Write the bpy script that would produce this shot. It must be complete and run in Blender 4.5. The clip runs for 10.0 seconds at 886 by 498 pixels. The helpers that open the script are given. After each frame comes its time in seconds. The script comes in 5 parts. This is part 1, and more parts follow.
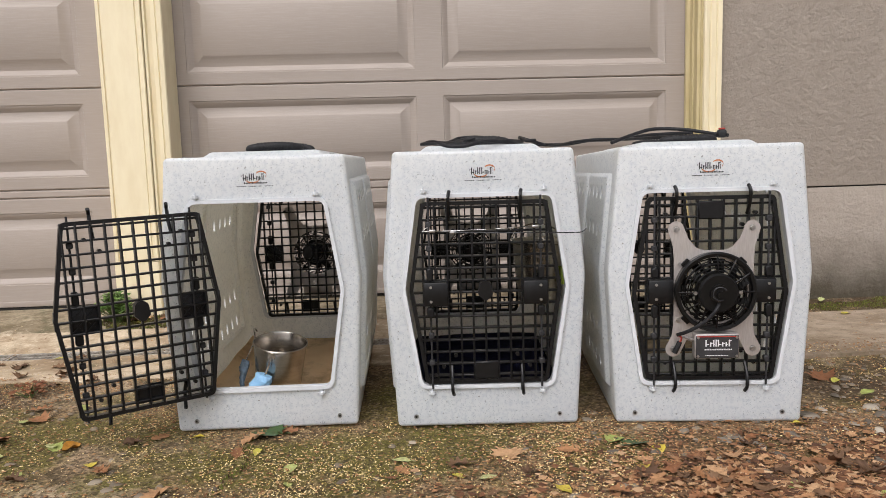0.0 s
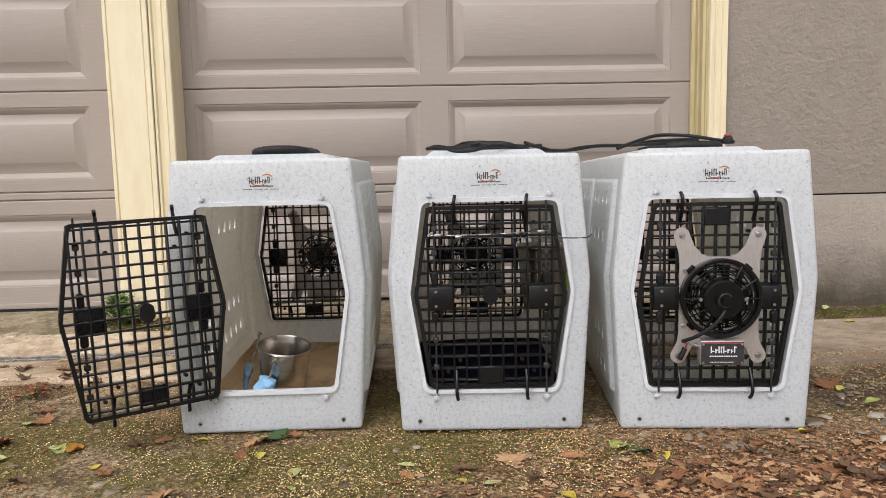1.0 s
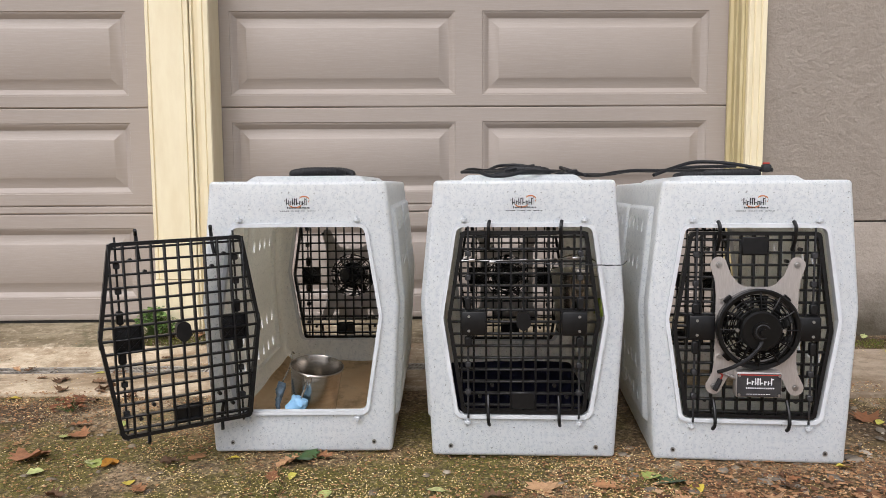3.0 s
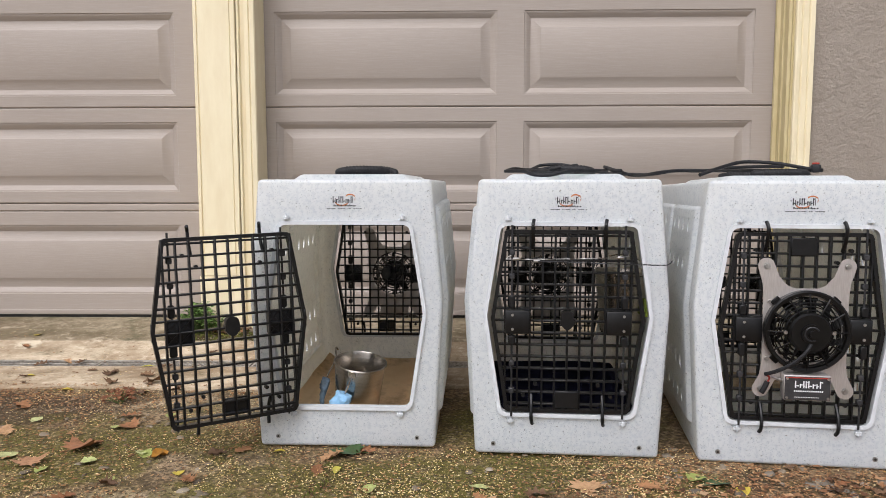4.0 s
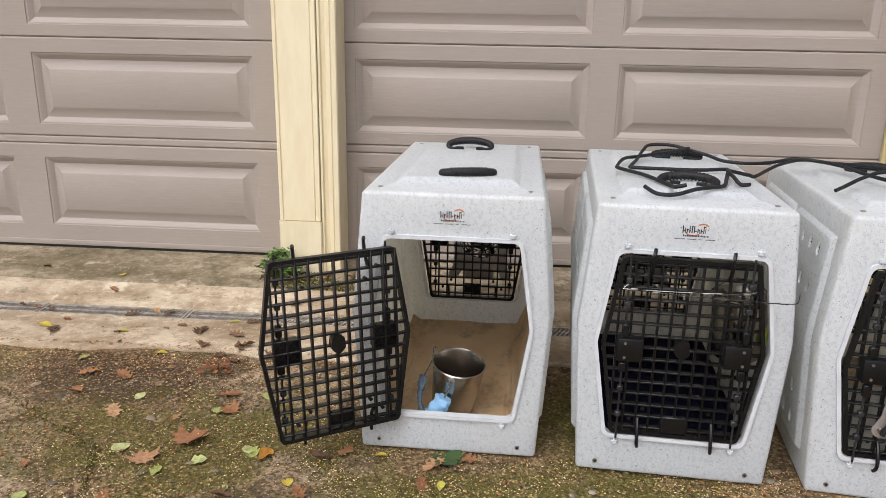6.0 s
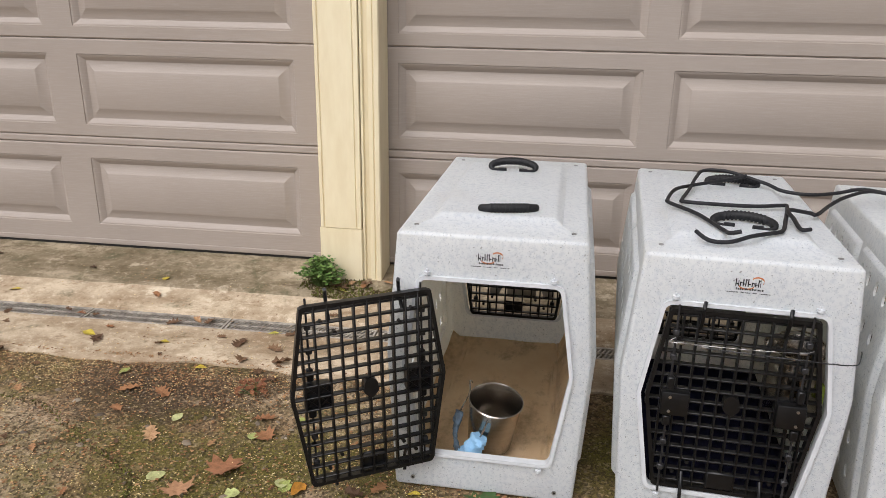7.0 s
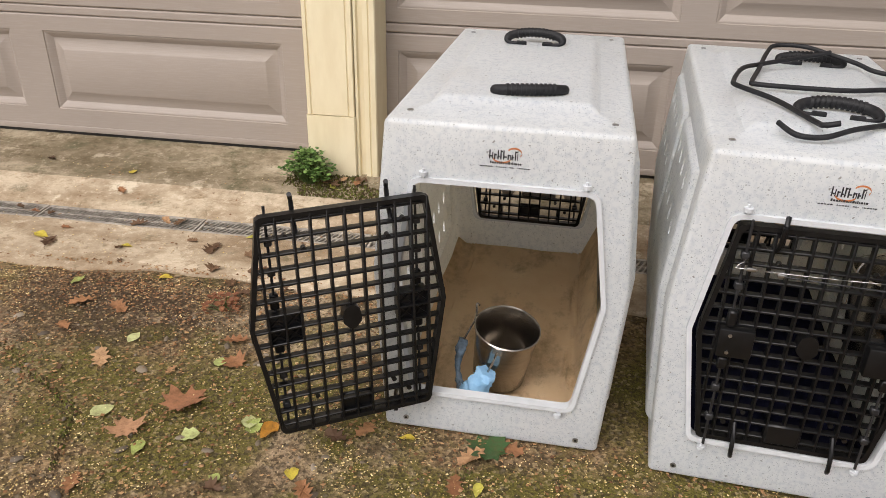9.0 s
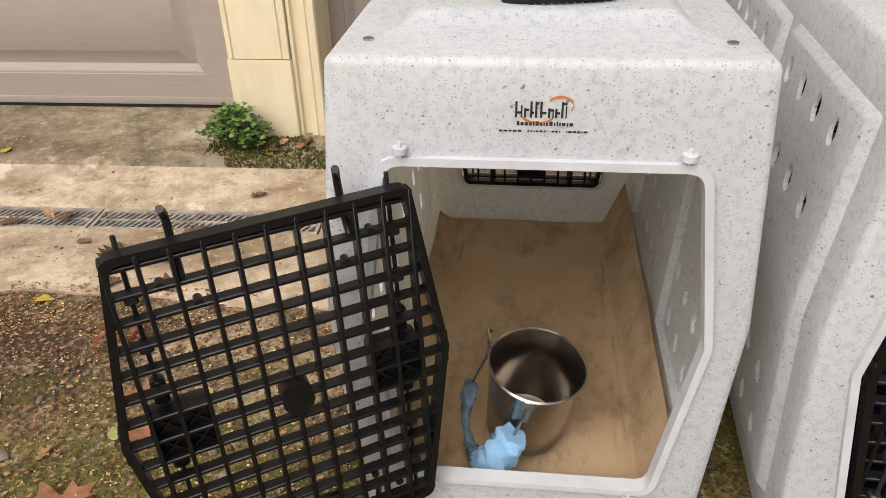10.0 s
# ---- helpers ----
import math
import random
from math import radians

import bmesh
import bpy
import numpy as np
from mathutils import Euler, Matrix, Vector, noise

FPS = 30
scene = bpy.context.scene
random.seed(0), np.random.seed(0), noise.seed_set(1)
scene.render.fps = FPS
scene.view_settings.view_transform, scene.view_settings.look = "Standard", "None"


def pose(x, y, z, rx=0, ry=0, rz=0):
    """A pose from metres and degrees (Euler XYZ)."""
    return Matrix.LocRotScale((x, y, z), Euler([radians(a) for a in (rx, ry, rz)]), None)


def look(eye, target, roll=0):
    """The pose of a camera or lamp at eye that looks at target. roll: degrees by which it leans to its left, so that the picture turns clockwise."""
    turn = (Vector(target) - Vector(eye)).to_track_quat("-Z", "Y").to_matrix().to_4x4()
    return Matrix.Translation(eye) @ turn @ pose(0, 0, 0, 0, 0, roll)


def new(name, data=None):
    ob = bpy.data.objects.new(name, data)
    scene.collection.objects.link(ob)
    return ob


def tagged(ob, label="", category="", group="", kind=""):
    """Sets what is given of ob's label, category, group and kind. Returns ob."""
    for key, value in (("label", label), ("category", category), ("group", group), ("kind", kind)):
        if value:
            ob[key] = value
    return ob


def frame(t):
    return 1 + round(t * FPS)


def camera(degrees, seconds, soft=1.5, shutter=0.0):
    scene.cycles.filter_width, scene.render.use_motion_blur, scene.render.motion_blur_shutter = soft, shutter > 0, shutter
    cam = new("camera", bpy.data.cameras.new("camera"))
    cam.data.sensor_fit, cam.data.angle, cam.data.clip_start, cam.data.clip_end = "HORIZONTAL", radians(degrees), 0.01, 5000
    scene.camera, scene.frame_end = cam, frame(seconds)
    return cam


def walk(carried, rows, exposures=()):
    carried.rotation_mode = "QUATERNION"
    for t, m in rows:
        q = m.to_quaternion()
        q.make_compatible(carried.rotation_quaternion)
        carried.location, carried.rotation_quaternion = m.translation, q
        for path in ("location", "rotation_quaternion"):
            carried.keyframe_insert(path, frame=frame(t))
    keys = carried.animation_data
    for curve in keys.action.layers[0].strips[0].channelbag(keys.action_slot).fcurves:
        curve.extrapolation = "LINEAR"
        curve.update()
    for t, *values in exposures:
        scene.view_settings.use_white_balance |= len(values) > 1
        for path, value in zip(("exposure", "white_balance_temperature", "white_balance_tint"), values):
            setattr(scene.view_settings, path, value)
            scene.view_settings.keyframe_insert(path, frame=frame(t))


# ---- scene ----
cam = camera(60.4, 10.0, soft=0.8)
EXPOSURE = 0.25
PATH = [
    (0, (-0.186, 0.083, 0.7), (-0.063, 2.063, 0.448), -1.6),
    (0.5, (-0.185, 0.085, 0.7), (-0.065, 2.066, 0.454), -1.5),
    (1, (-0.194, 0.084, 0.698), (-0.076, 2.066, 0.46), -1.2),
    (1.5, (-0.187, 0.084, 0.704), (-0.078, 2.068, 0.472), -1.0),
    (2, (-0.187, 0.078, 0.712), (-0.087, 2.064, 0.493), -0.8),
    (3.5, (-0.224, 0.085, 0.724), (-0.223, 2.075, 0.528), -0.2),
    (4, (-0.233, 0.071, 0.719), (-0.279, 2.06, 0.521), -0.1),
    (4.5, (-0.233, 0.075, 0.711), (-0.32, 2.061, 0.489), 0.1),
    (5, (-0.234, 0.078, 0.715), (-0.347, 2.058, 0.456), 0.1),
    (5.5, (-0.318, 0.157, 0.8), (-0.453, 2.117, 0.427), 0.0),
    (6, (-0.41, 0.224, 1.098), (-0.561, 2.135, 0.527), 1.0),
    (6.2, (-0.425, 0.212, 1.192), (-0.579, 2.109, 0.575), 1.4),
    (7.3, (-0.388, 0.406, 1.249), (-0.69, 2.258, 0.557), 0.3),
    (7.5, (-0.385, 0.421, 1.222), (-0.682, 2.252, 0.473), -0.1),
    (8, (-0.386, 0.409, 1.223), (-0.646, 2.187, 0.345), 0.3),
    (8.5, (-0.361, 0.497, 1.175), (-0.671, 2.234, 0.232), 1.4),
    (9, (-0.437, 0.725, 1.123), (-0.713, 2.48, 0.205), 1.2),
    (9.5, (-0.491, 1.005, 1.047), (-0.702, 2.726, 0.05), -0.4),
    (10, (-0.563, 1.279, 0.94), (-0.73, 2.967, -0.119), -1.4),
]
walk(cam, [(t, look(eye, target, roll)) for t, eye, target, roll in PATH], [(0.0, EXPOSURE, 6350, 14), (3.5, EXPOSURE + 0.04, 6180, 14), (5.5, EXPOSURE, 6200, 14), (6.0, EXPOSURE, 6250, 14), (7.5, EXPOSURE - 0.10, 6350, 14), (8.5, EXPOSURE - 0.04, 6500, 14), (10.0, EXPOSURE - 0.02, 6650, 15)])

# ---- world and light: a bright overcast day ----
world = bpy.data.worlds.new("overcast_sky")
scene.world = world
world.use_nodes = True
wn, wl = world.node_tree.nodes, world.node_tree.links
wn.clear()
sky = wn.new("ShaderNodeTexSky")
sky.sky_type, sky.sun_disc = "NISHITA", False
sky.sun_elevation, sky.sun_rotation = radians(52), radians(208)
sky.dust_density, sky.air_density = 4.0, 1.0
grey = wn.new("ShaderNodeHueSaturation")
grey.inputs["Saturation"].default_value = 0.22
back = wn.new("ShaderNodeBackground")
back.inputs["Strength"].default_value = 0.13
wout = wn.new("ShaderNodeOutputWorld")
wl.new(sky.outputs[0], grey.inputs["Color"])
wl.new(grey.outputs[0], back.inputs["Color"])
wl.new(back.outputs[0], wout.inputs["Surface"])
sun = new("sun", bpy.data.lights.new("sun", "SUN"))
sun.data.energy, sun.data.angle, sun.data.color = 1.5, radians(60), (1.0, 0.97, 0.92)
sun.matrix_world = look((-2.0, -3.4, 7.4), (0, 2.2, 0))


# ---- materials ----
def base_material(name, rough=0.6, metal=0.0, spec=0.5):
    m = bpy.data.materials.new(name)
    m.use_nodes = True
    n = m.node_tree.nodes
    b = n["Principled BSDF"]
    b.inputs["Roughness"].default_value = rough
    b.inputs["Metallic"].default_value = metal
    b.inputs["Specular IOR Level"].default_value = spec
    return m, n, m.node_tree.links, b


def noise_node(n, l, scale, detail=6.0, rough=0.6, stretch=None, world_space=True):
    t = n.new("ShaderNodeTexNoise")
    t.inputs["Scale"].default_value = scale
    t.inputs["Detail"].default_value = detail
    t.inputs["Roughness"].default_value = rough
    if world_space:
        co = n.new("ShaderNodeNewGeometry").outputs["Position"]
    else:
        co = n.new("ShaderNodeTexCoord").outputs["Object"]
    if stretch:
        mp = n.new("ShaderNodeMapping")
        mp.inputs["Scale"].default_value = stretch
        l.new(co, mp.inputs["Vector"])
        co = mp.outputs[0]
    l.new(co, t.inputs["Vector"])
    return t


def ramp(n, l, fac, stops):
    r = n.new("ShaderNodeValToRGB")
    e = r.color_ramp.elements
    while len(e) < len(stops):
        e.new(0.5)
    for el, (p, c) in zip(e, stops):
        el.position = p
        el.color = (*c, 1) if len(c) == 3 else c
    l.new(fac, r.inputs[0])
    return r


def mixed(n, l, fac, a, b, mode="MIX"):
    x = n.new("ShaderNodeMix")
    x.data_type, x.blend_type = "RGBA", mode
    for val, idx in ((fac, 0), (a, 6), (b, 7)):
        if isinstance(val, (int, float)):
            x.inputs[idx].default_value = val
        elif isinstance(val, tuple):
            x.inputs[idx].default_value = (*val, 1)
        else:
            l.new(val, x.inputs[idx])
    return x.outputs[2]


def bump(n, l, b, height, strength=0.3, distance=0.002, after=None):
    bp = n.new("ShaderNodeBump")
    bp.inputs["Strength"].default_value = strength
    bp.inputs["Distance"].default_value = distance
    l.new(height, bp.inputs["Height"])
    if after is not None:
        l.new(after, bp.inputs["Normal"])
    l.new(bp.outputs[0], b.inputs["Normal"])
    return bp.outputs[0]


def grey_stop(lo, hi):
    return [(lo, (0, 0, 0)), (hi, (1, 1, 1))]


def simple(name, c1, c2, rough=0.6, scale=30.0, bump_s=0.15, bump_d=0.001, metal=0.0, spec=0.5, world_space=False, stretch=None):
    m, n, l, b = base_material(name, rough, metal, spec)
    t = noise_node(n, l, scale, stretch=stretch, world_space=world_space)
    r = ramp(n, l, t.outputs[0], [(0.35, c1), (0.65, c2)])
    l.new(r.outputs[0], b.inputs["Base Color"])
    if bump_s:
        bump(n, l, b, t.outputs[0], bump_s, bump_d)
    return m


def crate_plastic():
    m, n, l, b = base_material("granite_white_plastic", 0.42, 0.0, 0.4)
    co = n.new("ShaderNodeTexCoord").outputs["Object"]
    colour = (0.80, 0.81, 0.82)
    big = noise_node(n, l, 6.0, world_space=False)
    colour = mixed(n, l, ramp(n, l, big.outputs[0], grey_stop(0.35, 0.7)).outputs[0], (0.83, 0.87, 0.905), (0.77, 0.81, 0.85))
    mid = noise_node(n, l, 95.0, 4.0, world_space=False)
    colour = mixed(n, l, ramp(n, l, mid.outputs[0], grey_stop(0.48, 0.66)).outputs[0], colour, (0.60, 0.66, 0.73))
    # dark and blue-grey flecks, each with its own size
    for scale, lo, hi, rare, dark in ((110.0, 0.16, 0.21, 0.82, (0.06, 0.066, 0.085)), (185.0, 0.14, 0.23, 0.70, (0.17, 0.195, 0.25)), (310.0, 0.22, 0.36, 0.60, (0.34, 0.39, 0.47))):
        v = n.new("ShaderNodeTexVoronoi")
        v.inputs["Scale"].default_value = scale
        wob = noise_node(n, l, scale * 1.4, 2.0, world_space=False)
        shift = n.new("ShaderNodeVectorMath")
        shift.operation = "MULTIPLY_ADD"
        shift.inputs[1].default_value = (0.9 / scale,) * 3
        l.new(wob.outputs[1], shift.inputs[0])
        l.new(co, shift.inputs[2])
        l.new(shift.outputs[0], v.inputs["Vector"])
        near = ramp(n, l, v.outputs["Distance"], [(lo, (1, 1, 1)), (hi, (0, 0, 0))])
        sep = n.new("ShaderNodeSeparateColor")
        l.new(v.outputs["Color"], sep.inputs[0])
        pick = ramp(n, l, sep.outputs[0], grey_stop(rare, rare + 0.05))
        f = n.new("ShaderNodeMath")
        f.operation = "MULTIPLY"
        l.new(near.outputs[0], f.inputs[0])
        l.new(pick.outputs[0], f.inputs[1])
        colour = mixed(n, l, f.outputs[0], colour, dark)
    dirt = noise_node(n, l, 3.0, 8.0, 0.7, world_space=False)
    colour = mixed(n, l, ramp(n, l, dirt.outputs[0], [(0.55, (0, 0, 0)), (0.8, (0.35, 0.35, 0.35))]).outputs[0], colour, (0.55, 0.50, 0.42))
    l.new(colour, b.inputs["Base Color"])
    orange = noise_node(n, l, 220.0, 3.0, world_space=False)
    bump(n, l, b, orange.outputs[0], 0.12, 0.0006)
    tr = n.new("ShaderNodeBsdfTranslucent")
    tr.inputs["Color"].default_value = (0.93, 0.89, 0.78, 1)
    mx = n.new("ShaderNodeMixShader")
    mx.inputs[0].default_value = 0.42
    l.new(b.outputs[0], mx.inputs[1])
    l.new(tr.outputs[0], mx.inputs[2])
    l.new(mx.outputs[0], n["Material Output"].inputs["Surface"])
    return m


def garage_paint():
    m, n, l, b = base_material("taupe_door_paint", 0.45, 0.0, 0.35)
    grain = noise_node(n, l, 14.0, 6.0, 0.65, stretch=(1.0, 1.0, 22.0))
    soil = noise_node(n, l, 1.7, 6.0, 0.6)
    c = mixed(n, l, ramp(n, l, soil.outputs[0], grey_stop(0.35, 0.7)).outputs[0], (0.355, 0.305, 0.262), (0.325, 0.278, 0.238))
    c = mixed(n, l, ramp(n, l, grain.outputs[0], grey_stop(0.45, 0.75)).outputs[0], c, (0.375, 0.325, 0.285))
    l.new(c, b.inputs["Base Color"])
    bump(n, l, b, grain.outputs[0], 0.35, 0.0012)
    return m


def stucco_paint():
    m, n, l, b = base_material("taupe_stucco", 0.85, 0.0, 0.2)
    a = noise_node(n, l, 45.0, 8.0, 0.6)
    w = noise_node(n, l, 16.0, 8.0, 0.7)
    soil = noise_node(n, l, 5.0, 8.0, 0.7)
    sep = n.new("ShaderNodeSeparateXYZ")
    l.new(n.new("ShaderNodeNewGeometry").outputs["Position"], sep.inputs[0])
    low = n.new("ShaderNodeMath")
    low.operation = "ADD"
    l.new(sep.outputs[2], low.inputs[0])
    sc = n.new("ShaderNodeMath")
    sc.operation = "MULTIPLY"
    sc.inputs[1].default_value = 0.35
    l.new(soil.outputs[0], sc.inputs[0])
    l.new(sc.outputs[0], low.inputs[1])
    splash = ramp(n, l, low.outputs[0], [(0.20, (1, 1, 1)), (0.48, (0, 0, 0))])
    c = mixed(n, l, ramp(n, l, w.outputs[0], grey_stop(0.3, 0.7)).outputs[0], (0.36, 0.312, 0.262), (0.315, 0.272, 0.228))
    c = mixed(n, l, splash.outputs[0], c, (0.10, 0.085, 0.06))
    l.new(c, b.inputs["Base Color"])
    add = n.new("ShaderNodeMath")
    add.operation = "MULTIPLY_ADD"
    add.inputs[1].default_value = 1.0
    l.new(a.outputs[0], add.inputs[0])
    l.new(w.outputs[0], add.inputs[2])
    bump(n, l, b, add.outputs[0], 0.9, 0.009)
    return m


def patch(n, l, centre, radius, wobble=0.55):
    """A soft-edged stain of its own shape: 1 inside, 0 outside."""
    off = n.new("ShaderNodeVectorMath")
    off.operation = "SUBTRACT"
    off.inputs[1].default_value = (*centre, 0)
    l.new(n.new("ShaderNodeNewGeometry").outputs["Position"], off.inputs[0])
    sc = n.new("ShaderNodeVectorMath")
    sc.operation = "MULTIPLY"
    sc.inputs[1].default_value = (1 / radius[0], 1 / radius[1], 0)
    l.new(off.outputs[0], sc.inputs[0])
    ln = n.new("ShaderNodeVectorMath")
    ln.operation = "LENGTH"
    l.new(sc.outputs[0], ln.inputs[0])
    nz = noise_node(n, l, 4.5, 8.0, 0.7)
    mul = n.new("ShaderNodeMath")
    mul.operation = "MULTIPLY_ADD"
    mul.inputs[1].default_value = wobble * 4
    mul.inputs[2].default_value = -wobble * 2
    l.new(nz.outputs[0], mul.inputs[0])
    add = n.new("ShaderNodeMath")
    add.operation = "ADD"
    l.new(ln.outputs["Value"], add.inputs[0])
    l.new(mul.outputs[0], add.inputs[1])
    return ramp(n, l, add.outputs[0], [(0.55, (0.9, 0.9, 0.9)), (1.05, (0, 0, 0))]).outputs[0]


def driveway_mat():
    m, n, l, b = base_material("mossy_aggregate_driveway", 0.78, 0.0, 0.3)
    big = noise_node(n, l, 1.3, 8.0, 0.6)
    moss = noise_node(n, l, 3.1, 10.0, 0.7)
    fine = noise_node(n, l, 60.0, 6.0, 0.7)
    grit = noise_node(n, l, 260.0, 3.0, 0.75)
    blot = noise_node(n, l, 19.0, 8.0, 0.75)
    bare = mixed(n, l, ramp(n, l, fine.outputs[0], grey_stop(0.40, 0.62)).outputs[0], (0.120, 0.074, 0.034), (0.38, 0.255, 0.135))
    bare = mixed(n, l, ramp(n, l, blot.outputs[0], [(0.48, (0, 0, 0)), (0.60, (0.7, 0.7, 0.7))]).outputs[0], bare, (0.080, 0.052, 0.027))
    pale = mixed(n, l, ramp(n, l, fine.outputs[0], grey_stop(0.38, 0.62)).outputs[0], (0.27, 0.195, 0.115), (0.56, 0.44, 0.30))
    dark = mixed(n, l, ramp(n, l, fine.outputs[0], grey_stop(0.3, 0.7)).outputs[0], (0.034, 0.021, 0.012), (0.10, 0.062, 0.033))
    rust = mixed(n, l, ramp(n, l, fine.outputs[0], grey_stop(0.3, 0.7)).outputs[0], (0.10, 0.050, 0.026), (0.25, 0.14, 0.075))
    green = mixed(n, l, ramp(n, l, grit.outputs[0], grey_stop(0.35, 0.65)).outputs[0], (0.046, 0.042, 0.007), (0.180, 0.155, 0.028))
    c = mixed(n, l, ramp(n, l, big.outputs[0], [(0.52, (0, 0, 0)), (0.68, (0.7, 0.7, 0.7))]).outputs[0], bare, pale)
    c = mixed(n, l, patch(n, l, (-2.05, 1.95), (0.50, 0.40)), c, pale)
    c = mixed(n, l, patch(n, l, (-1.05, 2.38), (0.30, 0.22)), c, pale)
    c = mixed(n, l, patch(n, l, (-2.2, 1.35), (0.5, 0.3)), c, pale)
    c = mixed(n, l, patch(n, l, (-1.72, 1.62), (0.30, 0.26), 0.7), c, pale)
    c = mixed(n, l, patch(n, l, (-0.95, 1.62), (0.28, 0.16), 0.7), c, pale)
    c = mixed(n, l, patch(n, l, (-1.62, 2.36), (0.42, 0.24)), c, dark)
    c = mixed(n, l, patch(n, l, (1.25, 2.20), (0.55, 0.30)), c, dark)
    c = mixed(n, l, patch(n, l, (2.10, 3.30), (1.30, 0.34)), c, dark)
    c = mixed(n, l, patch(n, l, (0.80, 1.62), (0.70, 0.30)), c, rust)
    thin = ramp(n, l, moss.outputs[0], [(0.49, (0, 0, 0)), (0.64, (0.75, 0.75, 0.75))]).outputs[0]
    c = mixed(n, l, thin, c, green)
    deep = noise_node(n, l, 7.0, 9.0, 0.72)
    c = mixed(n, l, ramp(n, l, deep.outputs[0], [(0.52, (0, 0, 0)), (0.60, (0.75, 0.75, 0.75))]).outputs[0], c, (0.052, 0.036, 0.014))
    c = mixed(n, l, ramp(n, l, deep.outputs[0], [(0.34, (0.7, 0.7, 0.7)), (0.42, (0, 0, 0))]).outputs[0], c, pale)
    c = mixed(n, l, ramp(n, l, blot.outputs[0], [(0.55, (0, 0, 0)), (0.66, (0.55, 0.55, 0.55))]).outputs[0], c, (0.070, 0.044, 0.022))
    c = mixed(n, l, patch(n, l, (-1.22, 1.98), (0.52, 0.30), 0.85), c, green)
    c = mixed(n, l, patch(n, l, (-0.30, 1.80), (0.75, 0.20), 0.8), c, green)
    c = mixed(n, l, patch(n, l, (-0.02, 2.2), (0.35, 0.35), 0.6), c, green)
    v = n.new("ShaderNodeTexVoronoi")
    v.inputs["Scale"].default_value = 62.0
    l.new(n.new("ShaderNodeNewGeometry").outputs["Position"], v.inputs["Vector"])
    stone = ramp(n, l, v.outputs["Distance"], [(0.20, (1, 1, 1)), (0.42, (0, 0, 0))])
    sep = n.new("ShaderNodeSeparateColor")
    l.new(v.outputs["Color"], sep.inputs[0])
    pick = ramp(n, l, sep.outputs[0], grey_stop(0.60, 0.68))
    f = n.new("ShaderNodeMath")
    f.operation = "MULTIPLY"
    l.new(stone.outputs[0], f.inputs[0])
    l.new(pick.outputs[0], f.inputs[1])
    sc = ramp(n, l, sep.outputs[1], [(0.0, (0.08, 0.062, 0.045)), (0.5, (0.18, 0.145, 0.105)), (1.0, (0.30, 0.24, 0.17))])
    f2 = n.new("ShaderNodeMath")
    f2.operation = "MULTIPLY"
    f2.inputs[1].default_value = 0.5
    l.new(f.outputs[0], f2.inputs[0])
    c = mixed(n, l, f2.outputs[0], c, sc.outputs[0])
    gravel = n.new("ShaderNodeTexVoronoi")
    gravel.inputs["Scale"].default_value = 150.0
    l.new(n.new("ShaderNodeNewGeometry").outputs["Position"], gravel.inputs["Vector"])
    tone = n.new("ShaderNodeSeparateColor")
    l.new(gravel.outputs["Color"], tone.inputs[0])
    c = mixed(n, l, ramp(n, l, tone.outputs[0], [(0.82, (0, 0, 0)), (0.92, (0.42, 0.42, 0.42))]).outputs[0], c, (0.46, 0.35, 0.20))
    c = mixed(n, l, ramp(n, l, tone.outputs[1], [(0.60, (0, 0, 0)), (0.84, (0.70, 0.70, 0.70))]).outputs[0], c, (0.040, 0.027, 0.012))
    l.new(c, b.inputs["Base Color"])
    h = n.new("ShaderNodeMath")
    h.operation = "MULTIPLY_ADD"
    h.inputs[1].default_value = 0.7
    l.new(fine.outputs[0], h.inputs[0])
    l.new(f.outputs[0], h.inputs[2])
    n1 = bump(n, l, b, h.outputs[0], 0.7, 0.005)
    n2 = bump(n, l, b, gravel.outputs["Distance"], 0.5, 0.003, after=n1)
    bump(n, l, b, grit.outputs[0], 0.6, 0.003, after=n2)
    return m


